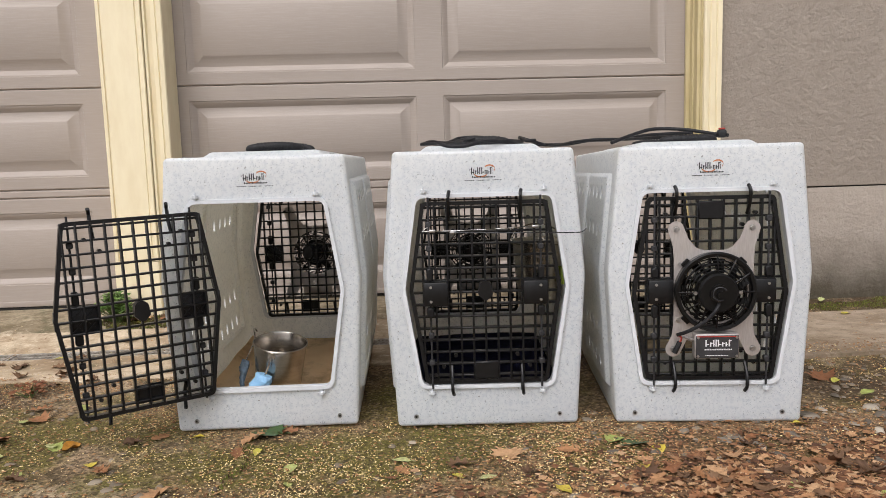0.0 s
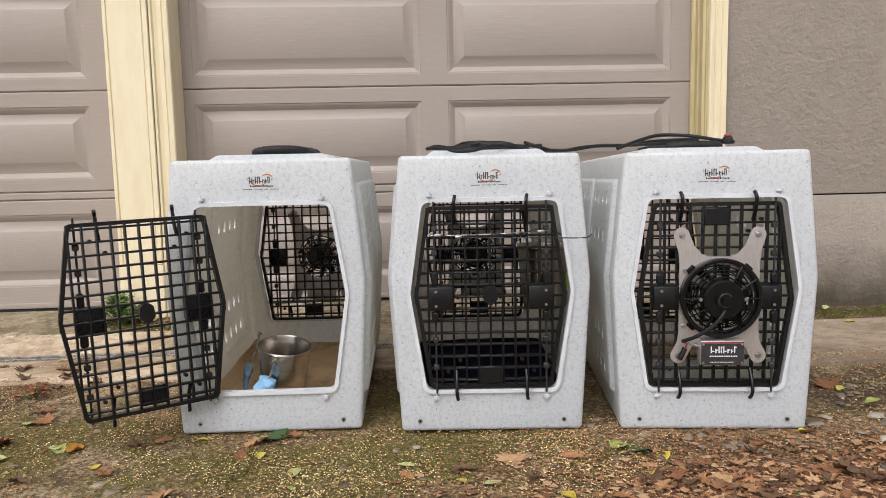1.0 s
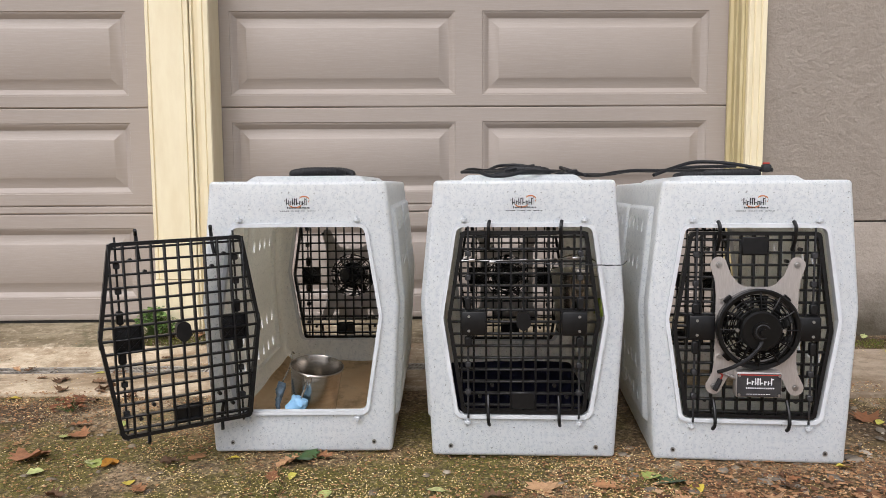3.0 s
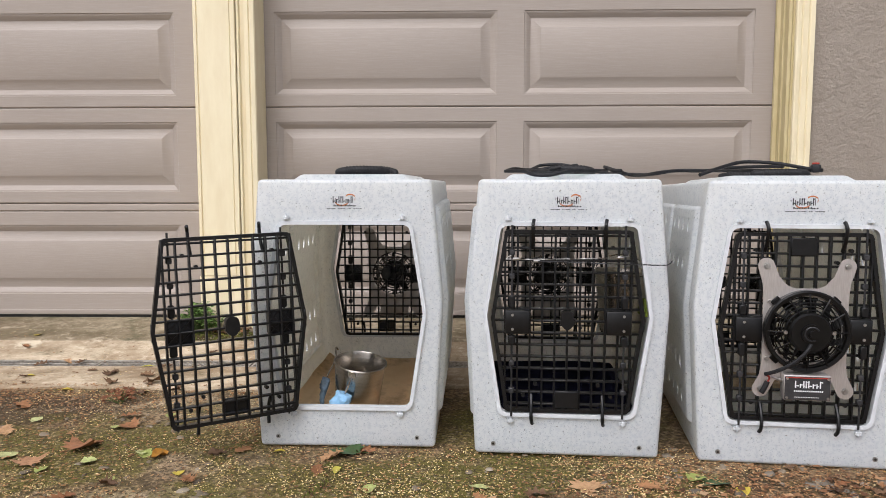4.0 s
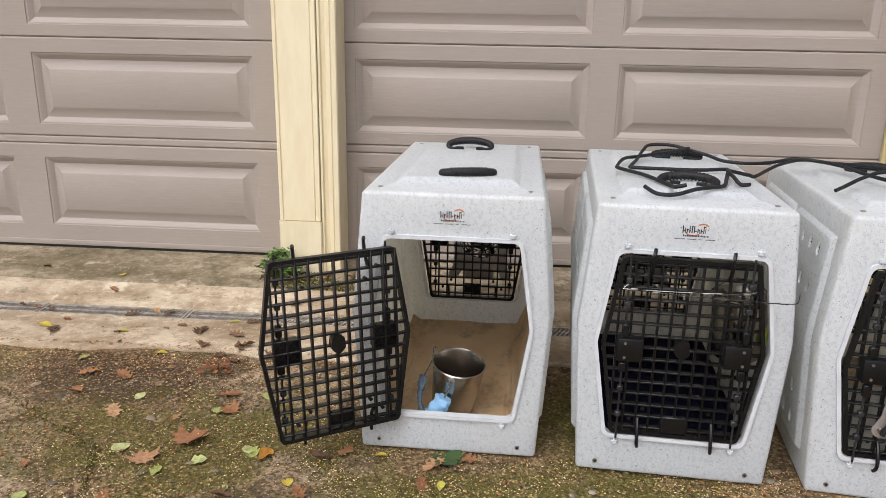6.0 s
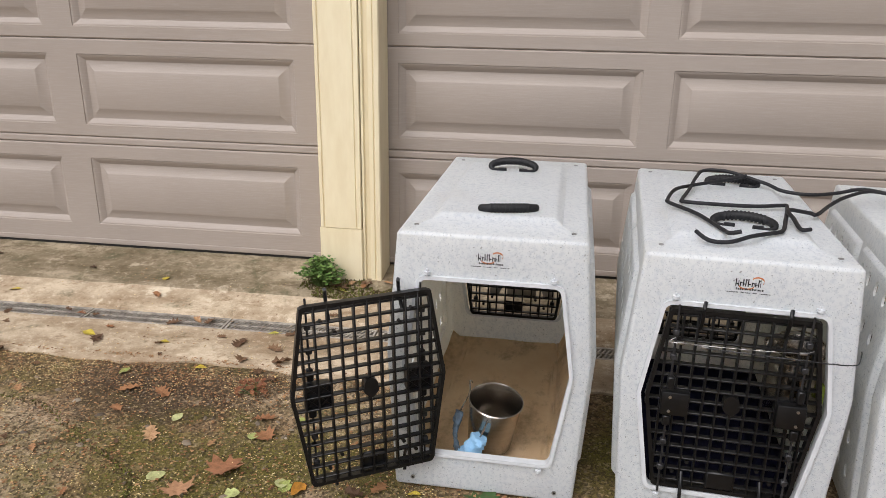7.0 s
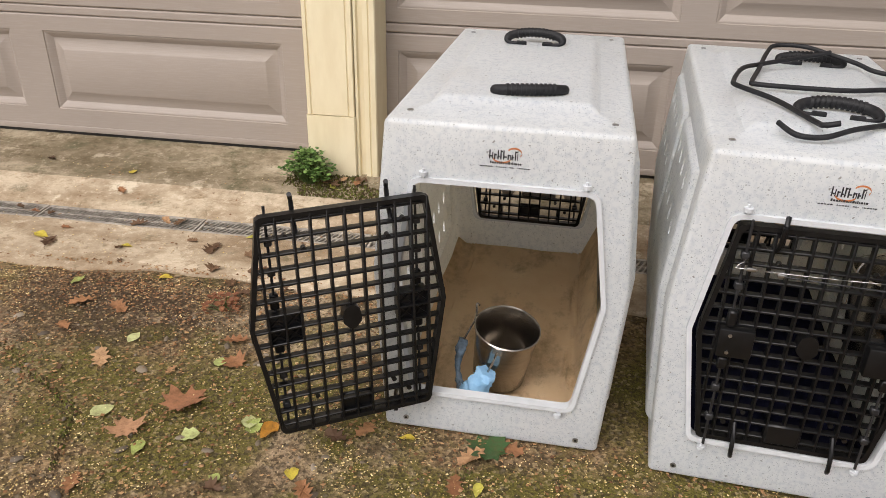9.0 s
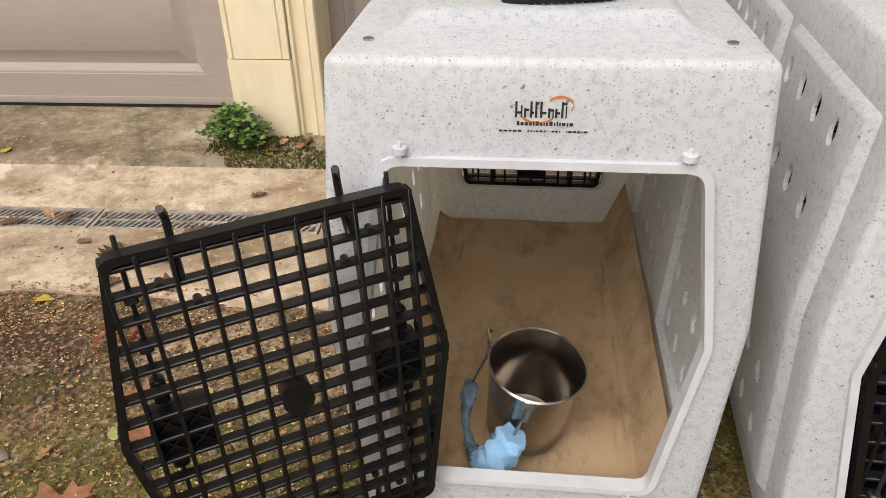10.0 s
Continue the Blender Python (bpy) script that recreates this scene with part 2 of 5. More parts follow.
def concrete_mat(name, light, dark, stain, moss_amount):
    m, n, l, b = base_material(name, 0.82, 0.0, 0.3)
    big = noise_node(n, l, 2.2, 8.0, 0.65, stretch=(0.6, 1.6, 1))
    mid = noise_node(n, l, 11.0, 8.0, 0.7)
    fine = noise_node(n, l, 120.0, 5.0, 0.7)
    c = mixed(n, l, ramp(n, l, mid.outputs[0], grey_stop(0.42, 0.60)).outputs[0], light, dark)
    c = mixed(n, l, ramp(n, l, big.outputs[0], [(0.42, (0, 0, 0)), (0.62, (0.9, 0.9, 0.9))]).outputs[0], c, stain)
    spot = noise_node(n, l, 5.3, 9.0, 0.75)
    c = mixed(n, l, ramp(n, l, spot.outputs[0], [(moss_amount, (0, 0, 0)), (moss_amount + 0.12, (0.8, 0.8, 0.8))]).outputs[0], c, (0.09, 0.085, 0.04))
    c = mixed(n, l, ramp(n, l, spot.outputs[0], [(0.36, (0.75, 0.75, 0.75)), (0.43, (0, 0, 0))]).outputs[0], c, (min(0.72, light[0] * 1.3), min(0.68, light[1] * 1.33), min(0.62, light[2] * 1.4)))
    smear = noise_node(n, l, 8.5, 10.0, 0.78, stretch=(0.8, 1.5, 1))
    c = mixed(n, l, ramp(n, l, smear.outputs[0], [(0.55, (0, 0, 0)), (0.63, (0.7, 0.7, 0.7))]).outputs[0], c, (stain[0] * 0.85, stain[1] * 0.78, stain[2] * 0.68))
    grit = noise_node(n, l, 34.0, 9.0, 0.8)
    c = mixed(n, l, ramp(n, l, grit.outputs[0], [(0.54, (0, 0, 0)), (0.66, (0.75, 0.75, 0.75))]).outputs[0], c, (light[0] * 1.15, light[1] * 1.17, light[2] * 1.22))
    c = mixed(n, l, ramp(n, l, grit.outputs[0], [(0.33, (0.8, 0.8, 0.8)), (0.45, (0, 0, 0))]).outputs[0], c, (stain[0] * 0.7, stain[1] * 0.7, stain[2] * 0.65))
    c = mixed(n, l, ramp(n, l, fine.outputs[0], [(0.55, (0, 0, 0)), (0.75, (0.5, 0.5, 0.5))]).outputs[0], c, (0.16, 0.13, 0.10))
    l.new(c, b.inputs["Base Color"])
    h = n.new("ShaderNodeMath")
    h.operation = "MULTIPLY_ADD"
    h.inputs[1].default_value = 0.4
    l.new(fine.outputs[0], h.inputs[0])
    l.new(mid.outputs[0], h.inputs[2])
    bump(n, l, b, h.outputs[0], 0.5, 0.004)
    return m


def island_colours(name, stops, rough=0.6, spec=0.3, per_object=False, vein=True, thin=0.0):
    m, n, l, b = base_material(name, rough, 0.0, spec)
    if per_object:
        fac = n.new("ShaderNodeObjectInfo").outputs["Random"]
    else:
        fac = n.new("ShaderNodeNewGeometry").outputs["Random Per Island"]
    c = ramp(n, l, fac, stops).outputs[0]
    if vein:
        t = noise_node(n, l, 70.0, 6.0, 0.7)
        c = mixed(n, l, ramp(n, l, t.outputs[0], [(0.42, (0, 0, 0)), (0.7, (0.6, 0.6, 0.6))]).outputs[0], c, (0.09, 0.05, 0.02))
        bump(n, l, b, t.outputs[0], 0.4, 0.002)
    l.new(c, b.inputs["Base Color"])
    return m


M_CRATE = crate_plastic()
M_LIP = simple("white_lip_plastic", (0.65, 0.67, 0.685), (0.56, 0.58, 0.595), 0.4, 25.0, 0.08)
M_BLACK = simple("black_moulded_plastic", (0.0035, 0.0035, 0.0037), (0.008, 0.0079, 0.0083), 0.36, 60.0, 0.12, 0.0005, spec=0.36)
M_GLOSS = simple("black_fan_enamel", (0.004, 0.004, 0.004), (0.007, 0.0065, 0.006), 0.30, 60.0, 0.05, 0.0003, spec=0.25)
M_RUBBER = simple("black_rubber", (0.008, 0.008, 0.009), (0.018, 0.018, 0.019), 0.55, 80.0, 0.2, 0.0005, spec=0.3)
M_ROD = simple("dark_steel_rod", (0.03, 0.03, 0.032), (0.06, 0.06, 0.062), 0.45, 60.0, 0.05, metal=0.6)
M_STEEL = simple("stainless_steel", (0.36, 0.325, 0.285), (0.44, 0.405, 0.36), 0.24, 9.0, 0.03, 0.0004, metal=1.0, stretch=(1, 1, 14))
M_ROTOR = simple("dull_grey_rotor", (0.13, 0.125, 0.12), (0.19, 0.185, 0.175), 0.6, 40.0, 0.1)
M_SCREW = simple("zinc_screw", (0.35, 0.34, 0.33), (0.55, 0.54, 0.52), 0.35, 90.0, 0.05, metal=1.0)
M_ALU = simple("brushed_aluminium_plate", (0.50, 0.46, 0.43), (0.60, 0.56, 0.53), 0.42, 40.0, 0.08, 0.0003, metal=0.75, stretch=(12, 1, 1))
def mat_material():
    m, n, l, b = base_material("worn_tan_mat", 0.8, 0.0, 0.25)
    a = noise_node(n, l, 7.0, 8.0, 0.65, world_space=False)
    st = noise_node(n, l, 4.2, 9.0, 0.75, stretch=(1.3, 0.8, 1), world_space=False)
    gr = noise_node(n, l, 160.0, 3.0, 0.7, world_space=False)
    c = mixed(n, l, ramp(n, l, a.outputs[0], grey_stop(0.35, 0.68)).outputs[0], (0.74, 0.55, 0.335), (0.83, 0.66, 0.44))
    c = mixed(n, l, ramp(n, l, st.outputs[0], [(0.50, (0, 0, 0)), (0.64, (0.85, 0.85, 0.85))]).outputs[0], c, (0.40, 0.275, 0.15))
    c = mixed(n, l, ramp(n, l, gr.outputs[0], [(0.68, (0, 0, 0)), (0.76, (0.7, 0.7, 0.7))]).outputs[0], c, (0.20, 0.12, 0.06))
    l.new(c, b.inputs["Base Color"])
    bump(n, l, b, a.outputs[0], 0.4, 0.006)
    return m


M_MAT = mat_material()
M_NAVY = simple("navy_fabric", (0.005, 0.006, 0.016), (0.011, 0.012, 0.034), 0.9, 40.0, 0.4, 0.003, spec=0.06)
M_BLUE = simple("pale_blue_wrap", (0.22, 0.45, 0.70), (0.32, 0.56, 0.80), 0.75, 60.0, 0.5, 0.002)
M_GREYTAPE = simple("grey_worn_tape", (0.05, 0.06, 0.07), (0.16, 0.23, 0.30), 0.7, 50.0, 0.3, 0.002)
M_DOOR = garage_paint()
M_STUCCO = stucco_paint()
M_CREAM = simple("cream_trim_paint", (0.74, 0.64, 0.42), (0.80, 0.71, 0.49), 0.5, 5.0, 0.25, 0.003, world_space=True, stretch=(4, 4, 1))
# darker, yellower copy of the trim cream: the jamb's shade put into the colour
M_CREAM_SHADED = simple("shaded_trim_paint", (0.45, 0.37, 0.18), (0.56, 0.47, 0.26), 0.55, 8.0, 0.25, 0.003, world_space=True, stretch=(6, 6, 1))
M_DRIVE = driveway_mat()
M_SLAB = concrete_mat("pale_concrete", (0.58, 0.48, 0.345), (0.41, 0.32, 0.215), (0.26, 0.18, 0.105), 0.57)
M_SILL = concrete_mat("stained_grey_concrete", (0.39, 0.32, 0.22), (0.22, 0.175, 0.11), (0.12, 0.088, 0.045), 0.52)
M_EAST = concrete_mat("worn_brown_concrete", (0.37, 0.295, 0.215), (0.28, 0.215, 0.15), (0.19, 0.14, 0.09), 0.56)
M_GRATE = simple("galvanised_grate", (0.24, 0.215, 0.18), (0.50, 0.46, 0.40), 0.55, 30.0, 0.1, metal=0.2)
M_SEAL = simple("black_door_seal", (0.012, 0.012, 0.012), (0.03, 0.028, 0.025), 0.7, 30.0)
M_LOGO = simple("dark_print", (0.02, 0.02, 0.022), (0.035, 0.033, 0.033), 0.5, 50.0, 0)
M_ORANGE = simple("orange_print", (0.55, 0.17, 0.05), (0.65, 0.24, 0.08), 0.5, 50.0, 0)
M_WHITE = simple("white_print", (0.75, 0.75, 0.75), (0.8, 0.8, 0.8), 0.5, 50.0, 0)
M_RED = simple("red_plastic", (0.35, 0.03, 0.02), (0.45, 0.05, 0.03), 0.5, 50.0, 0)
M_LIME = simple("lime_plastic", (0.30, 0.42, 0.05), (0.40, 0.52, 0.09), 0.5, 50.0, 0)
M_LEAF = island_colours("green_foliage", [(0.0, (0.045, 0.095, 0.02)), (0.5, (0.10, 0.19, 0.04)), (1.0, (0.20, 0.31, 0.085))], 0.5, vein=False)
M_DRYWEED = island_colours("dried_weed", [(0.0, (0.16, 0.06, 0.03)), (1.0, (0.30, 0.13, 0.06))], 0.7, vein=False)
M_STEM = simple("plant_stem", (0.05, 0.09, 0.02), (0.09, 0.12, 0.03), 0.6)
M_L_BROWN = island_colours("brown_dry_leaf", [(0.0, (0.24, 0.10, 0.045)), (0.5, (0.38, 0.19, 0.085)), (1.0, (0.50, 0.31, 0.165))], 0.65, per_object=True)
M_L_RUST = island_colours("rust_dry_leaf", [(0.0, (0.34, 0.15, 0.075)), (1.0, (0.44, 0.24, 0.13))], 0.6, per_object=True)
M_L_DARK = island_colours("dark_dry_leaf", [(0.0, (0.09, 0.048, 0.028)), (1.0, (0.20, 0.115, 0.062))], 0.65, per_object=True)
M_L_ORANGE = island_colours("orange_leaf", [(0.0, (0.46, 0.19, 0.03)), (1.0, (0.52, 0.26, 0.03))], 0.6, per_object=True)
M_L_YELLOW = island_colours("yellow_leaf", [(0.0, (0.55, 0.42, 0.05)), (1.0, (0.48, 0.46, 0.09))], 0.55, per_object=True)
M_L_GREEN = island_colours("pale_green_leaf", [(0.0, (0.30, 0.36, 0.09)), (0.6, (0.44, 0.50, 0.18)), (1.0, (0.52, 0.54, 0.26))], 0.55, per_object=True)
M_L_DEEP = island_colours("deep_green_leaf", [(0.0, (0.03, 0.08, 0.025)), (1.0, (0.05, 0.11, 0.03))], 0.5, per_object=True)
M_SEED = island_colours("seed_litter", [(0.0, (0.30, 0.19, 0.06)), (0.35, (0.62, 0.47, 0.19)), (0.7, (0.80, 0.68, 0.38)), (1.0, (0.34, 0.20, 0.08))], 0.7, vein=False)
M_CRUMB = island_colours("brown_leaf_crumbs", [(0.0, (0.12, 0.055, 0.025)), (0.5, (0.28, 0.14, 0.06)), (1.0, (0.44, 0.27, 0.13))], 0.75, vein=False)
M_FRAGMENT = island_colours("torn_leaf_fragments", [(0.0, (0.05, 0.024, 0.014)), (0.4, (0.17, 0.075, 0.035)), (0.75, (0.34, 0.18, 0.085)), (1.0, (0.52, 0.35, 0.20))], 0.7, vein=False)
M_STONE = island_colours("smooth_stones", [(0.0, (0.08, 0.066, 0.05)), (0.5, (0.15, 0.125, 0.095)), (0.88, (0.24, 0.205, 0.16)), (1.0, (0.46, 0.41, 0.33))], 0.55, vein=False)
M_PEBBLE = island_colours("river_pebbles", [(0.0, (0.09, 0.070, 0.05)), (0.5, (0.17, 0.135, 0.095)), (0.92, (0.24, 0.195, 0.14)), (1.0, (0.36, 0.31, 0.24))], 0.6, vein=False)
M_MOSS = island_colours("moss", [(0.0, (0.055, 0.035, 0.016)), (0.35, (0.10, 0.068, 0.03)), (0.55, (0.06, 0.07, 0.012)), (1.0, (0.15, 0.16, 0.03))], 0.9, vein=False)


# ---- mesh tools ----
def mesh_of(name, bm, material, smooth=None):
    me = bpy.data.meshes.new(name)
    bmesh.ops.recalc_face_normals(bm, faces=bm.faces)
    bm.to_mesh(me)
    bm.free()
    for mt in (material if isinstance(material, (list, tuple)) else [material]):
        me.materials.append(mt)
    if smooth is not None:
        me.shade_smooth() if smooth >= 180 else me.set_sharp_from_angle(angle=radians(smooth))
        if smooth < 180:
            me.polygons.foreach_set("use_smooth", [True] * len(me.polygons))
            me.set_sharp_from_angle(angle=radians(smooth))
    return me


def part(name, bm, material, parent=None, label="", m=None, smooth=40):
    ob = new(name, bm if isinstance(bm, bpy.types.Mesh) else mesh_of(name, bm, material, smooth))
    if parent is not None:
        ob.parent = parent
    if m is not None:
        ob.matrix_basis = m
    return tagged(ob, label)


def thing(name, m, label, category, group="", kind=""):
    ob = new(name)
    ob.empty_display_size = 0.05
    ob.matrix_basis = m
    return tagged(ob, label, category, group, kind)


def box(bm, lo, hi, bev=0.0, seg=2, m=None):
    c = [(a + b) / 2 for a, b in zip(lo, hi)]
    s = [abs(b - a) for a, b in zip(lo, hi)]
    mm = Matrix.Translation(c) @ Matrix.Diagonal((*s, 1))
    if m is not None:
        mm = m @ mm
    r = bmesh.ops.create_cube(bm, size=1.0, matrix=mm)
    if bev:
        edges = {e for v in r["verts"] for e in v.link_edges}
        bmesh.ops.bevel(bm, geom=list(edges), offset=bev, segments=seg, affect="EDGES", profile=0.5)
    return bm


def boxes(*specs, bev=0.0, seg=2):
    bm = bmesh.new()
    for lo, hi in specs:
        box(bm, lo, hi, bev, seg)
    return bm


def cyl(bm, p, q, r, n=16, r2=None, caps=True):
    p, q = Vector(p), Vector(q)
    d = q - p
    mm = Matrix.Translation((p + q) / 2) @ d.to_track_quat("Z", "Y").to_matrix().to_4x4()
    bmesh.ops.create_cone(bm, cap_ends=caps, segments=n, radius1=r, radius2=r if r2 is None else r2, depth=d.length, matrix=mm)
    return bm


def smooth_path(pts, sub=6, closed=False):
    """Catmull-Rom through the points."""
    pts = [Vector(p) for p in pts]
    out, k = [], len(pts)
    for i in range(k if closed else k - 1):
        p0 = pts[(i - 1) % k] if closed or i else pts[0]
        p1, p2 = pts[i], pts[(i + 1) % k]
        p3 = pts[(i + 2) % k] if closed or i + 2 < k else p2
        for j in range(sub):
            t = j / sub
            out.append(0.5 * (2 * p1 + (p2 - p0) * t + (2 * p0 - 5 * p1 + 4 * p2 - p3) * t * t + (3 * p1 - p0 - 3 * p2 + p3) * t ** 3))
    if not closed:
        out.append(pts[-1])
    return out


def sweep(bm, pts, r, n=8, closed=False, wobble=0.0):
    pts = [Vector(p) for p in pts]
    k, rings = len(pts), []
    up = Vector((0.13, 0.21, 0.97))
    for i, p in enumerate(pts):
        a = pts[(i - 1) % k] if closed or i else p
        b = pts[(i + 1) % k] if closed or i + 1 < k else p
        d = (b - a).normalized()
        s = d.cross(up)
        s = s.normalized() if s.length > 1e-4 else d.orthogonal().normalized()
        w = s.cross(d)
        rr = r(i / max(1, k - 1)) if callable(r) else r
        ring = []
        for j in range(n):
            ang = 2 * math.pi * j / n
            q = rr * (1 + wobble * noise.noise(p * 60 + Vector((j * 2.1, i * 0.7, 0))))
            ring.append(bm.verts.new(p + (s * math.cos(ang) + w * math.sin(ang)) * q))
        rings.append(ring)
    for i in range(k if closed else k - 1):
        A, B = rings[i], rings[(i + 1) % k]
        for j in range(n):
            bm.faces.new((A[j], A[(j + 1) % n], B[(j + 1) % n], B[j]))
    if not closed:
        bm.faces.new(rings[0][::-1])
        bm.faces.new(rings[-1])
    return bm


def prism(bm, outline, y0, y1):
    """A solid from an outline in x and z, between two depths."""
    f = [bm.verts.new((x, y0, z)) for x, z in outline]
    g = [bm.verts.new((x, y1, z)) for x, z in outline]
    k = len(outline)
    bm.faces.new(f)
    bm.faces.new(g[::-1])
    for i in range(k):
        bm.faces.new((f[i], g[i], g[(i + 1) % k], f[(i + 1) % k]))
    return bm


def rounded(outline, r, seg=4):
    """The outline with its corners rounded off."""
    out, k = [], len(outline)
    for i in range(k):
        p, a, b = (Vector(outline[j % k]) for j in (i, i - 1, i + 1))
        da, db = (a - p).normalized(), (b - p).normalized()
        ang = da.angle(db)
        d = min(r / math.tan(ang / 2), 0.45 * (a - p).length, 0.45 * (b - p).length)
        for j in range(seg + 1):
            t = j / seg
            s, e = p + da * d, p + db * d
            out.append(tuple((1 - t) ** 2 * s + 2 * t * (1 - t) * p + t * t * e))
    return out


def ring_band(bm, inner, outer, y0, y1):
    """A closed band between two outlines that have the same number of points."""
    k = len(inner)
    rows = [[bm.verts.new((x, y, z)) for x, z in o] for o, y in ((inner, y1), (inner, y0), (outer, y0), (outer, y1))]
    for i in range(k):
        j = (i + 1) % k
        for a in range(4):
            A, B = rows[a], rows[(a + 1) % 4]
            bm.faces.new((A[i], A[j], B[j], B[i]))
    return bm


# ---- ground, slabs and drain ----
DRAIN0, DRAIN1, EDGE, JOINT, SILL = 2.821, 2.921, 2.55, 3.103, 3.47


def floor_z(x, y):
    """The height of the paving: flat to the drain, then rising to the garage doors."""
    if x > 1.05 or y < EDGE:
        return 0.0
    if y < DRAIN1:
        return 0.006
    if y < JOINT:
        return 0.006 + 0.035 * (y - DRAIN1) / (JOINT - DRAIN1)
    return 0.041 + 0.029 * (min(y, SILL) - JOINT) / (SILL - JOINT)


def ground_sheet():
    xs = [-400, -120, -40, -15, -7, -4.5] + list(np.arange(-4.0, 3.01, 0.05)) + [3.5, 5, 9, 20, 60, 160, 400]
    ys = [-400, -150, -50, -20, -8, -4, -2, -1, -0.4] + list(np.arange(0.0, 2.76, 0.05)) + [DRAIN0 - 0.004, DRAIN0 + 0.004, DRAIN1 - 0.004, DRAIN1 + 0.004, 3.1, 3.6, 6, 15, 60, 200, 400]
    verts = []
    for y in ys:
        for x in xs:
            z = 0.0
            if -4.2 < x < 3.2 and -0.1 < y < 2.7:
                z = 0.006 * noise.noise(Vector((x * 1.7, y * 1.7, 0))) + 0.003 * noise.noise(Vector((x * 7, y * 7, 3))) - 0.003
                z = min(z, 0.0005)
            if DRAIN0 < y < DRAIN1 and x < 1.02:
                z = -0.22
            verts.append((x, y, z))
    nx = len(xs)
    faces = [(j * nx + i, j * nx + i + 1, (j + 1) * nx + i + 1, (j + 1) * nx + i) for j in range(len(ys) - 1) for i in range(nx - 1)]
    me = bpy.data.meshes.new("ground")
    me.from_pydata(verts, [], faces)
    me.materials.append(M_DRIVE)
    me.shade_smooth()
    return tagged(new("ground", me), "mossy brown aggregate driveway with worn pale patches", "driveway", kind="structure")


ground_sheet()


def slab(name, y0, y1, ragged0, x0, x1, top, mat, label, rise=0.0):
    bm = bmesh.new()
    step = 0.04
    cols = int((x1 - x0) / step)
    prev = None
    for i in range(cols + 1):
        x = x0 + i * step
        f = y0 + (ragged0 * (noise.noise(Vector((x * 1.9, 7.7, 0))) + 0.35 * noise.noise(Vector((x * 9, 1.7, 0)))) if ragged0 else 0)
        row = []
        for t, z in ((0, -0.03), (0, top - 0.004), (0.03, top), (0.35, top), (0.7, top), (1, top), (1, -0.03)):
            zz = z + (rise * t + 0.0015 * noise.noise(Vector((x * 5, t * 4, 2))) if z > 0 else 0)
            row.append(bm.verts.new((x, f + (y1 - f) * t, zz)))
        if prev:
            for a, b, c, d in zip(prev, prev[1:], row[1:], row):
                bm.faces.new((a, d, c, b))
        prev = row
    return tagged(part(name, bm, mat, smooth=50), label, "concrete slab", kind="structure")


slab("pavement_apron", EDGE, DRAIN0 - 0.003, 0.07, -6.0, 1.0, 0.006, M_SLAB, "pale worn concrete apron strip with a ragged stained edge")
slab("pavement_strip", DRAIN1 + 0.003, JOINT - 0.005, 0.0, -6.0, 1.0, 0.006, M_SLAB, "pale concrete strip rising from the drain to the sill", 0.035)
slab("pavement_sill", JOINT + 0.003, SILL + 0.05, 0.0, -6.0, 1.13, 0.041, M_SILL, "stained grey concrete sill below the garage doors", 0.033)
slab("pavement_east", 2.43, 3.02, 0.02, 1.01, 4.2, 0.014, M_EAST, "worn brown-grey concrete slab beside the garage")
for i in range(11):
    x0 = -5.683 + i * 0.583
    g = thing("drain_grate", pose(x0, DRAIN0, 0), "galvanised slotted drain grate section set in concrete", "drain grate", "drain grates")
    bm = boxes(((0.003, 0.0, -0.02), (0.580, 0.012, 0.004)), ((0.003, 0.088, -0.02), (0.580, 0.1, 0.004)), ((0.003, 0.012, -0.02), (0.011, 0.088, 0.004)), ((0.572, 0.012, -0.02), (0.580, 0.088, 0.004)), ((0.011, 0.0475, -0.02), (0.572, 0.0525, 0.003)))
    part("frame", bm, M_GRATE, g)
    bm = bmesh.new()
    for k in range(33):
        x = 0.025 + k * 0.01665
        for ya, yb in ((0.011, 0.048), (0.052, 0.089)):
            box(bm, (-0.0024, -0.022, -0.004), (0.0024, 0.022, 0.002), m=pose(x, (ya + yb) / 2, 0, 0, 0, -24))
    part("slats", bm, M_GRATE, g)

# ---- garage wall ----
DOOR_Y = 3.455


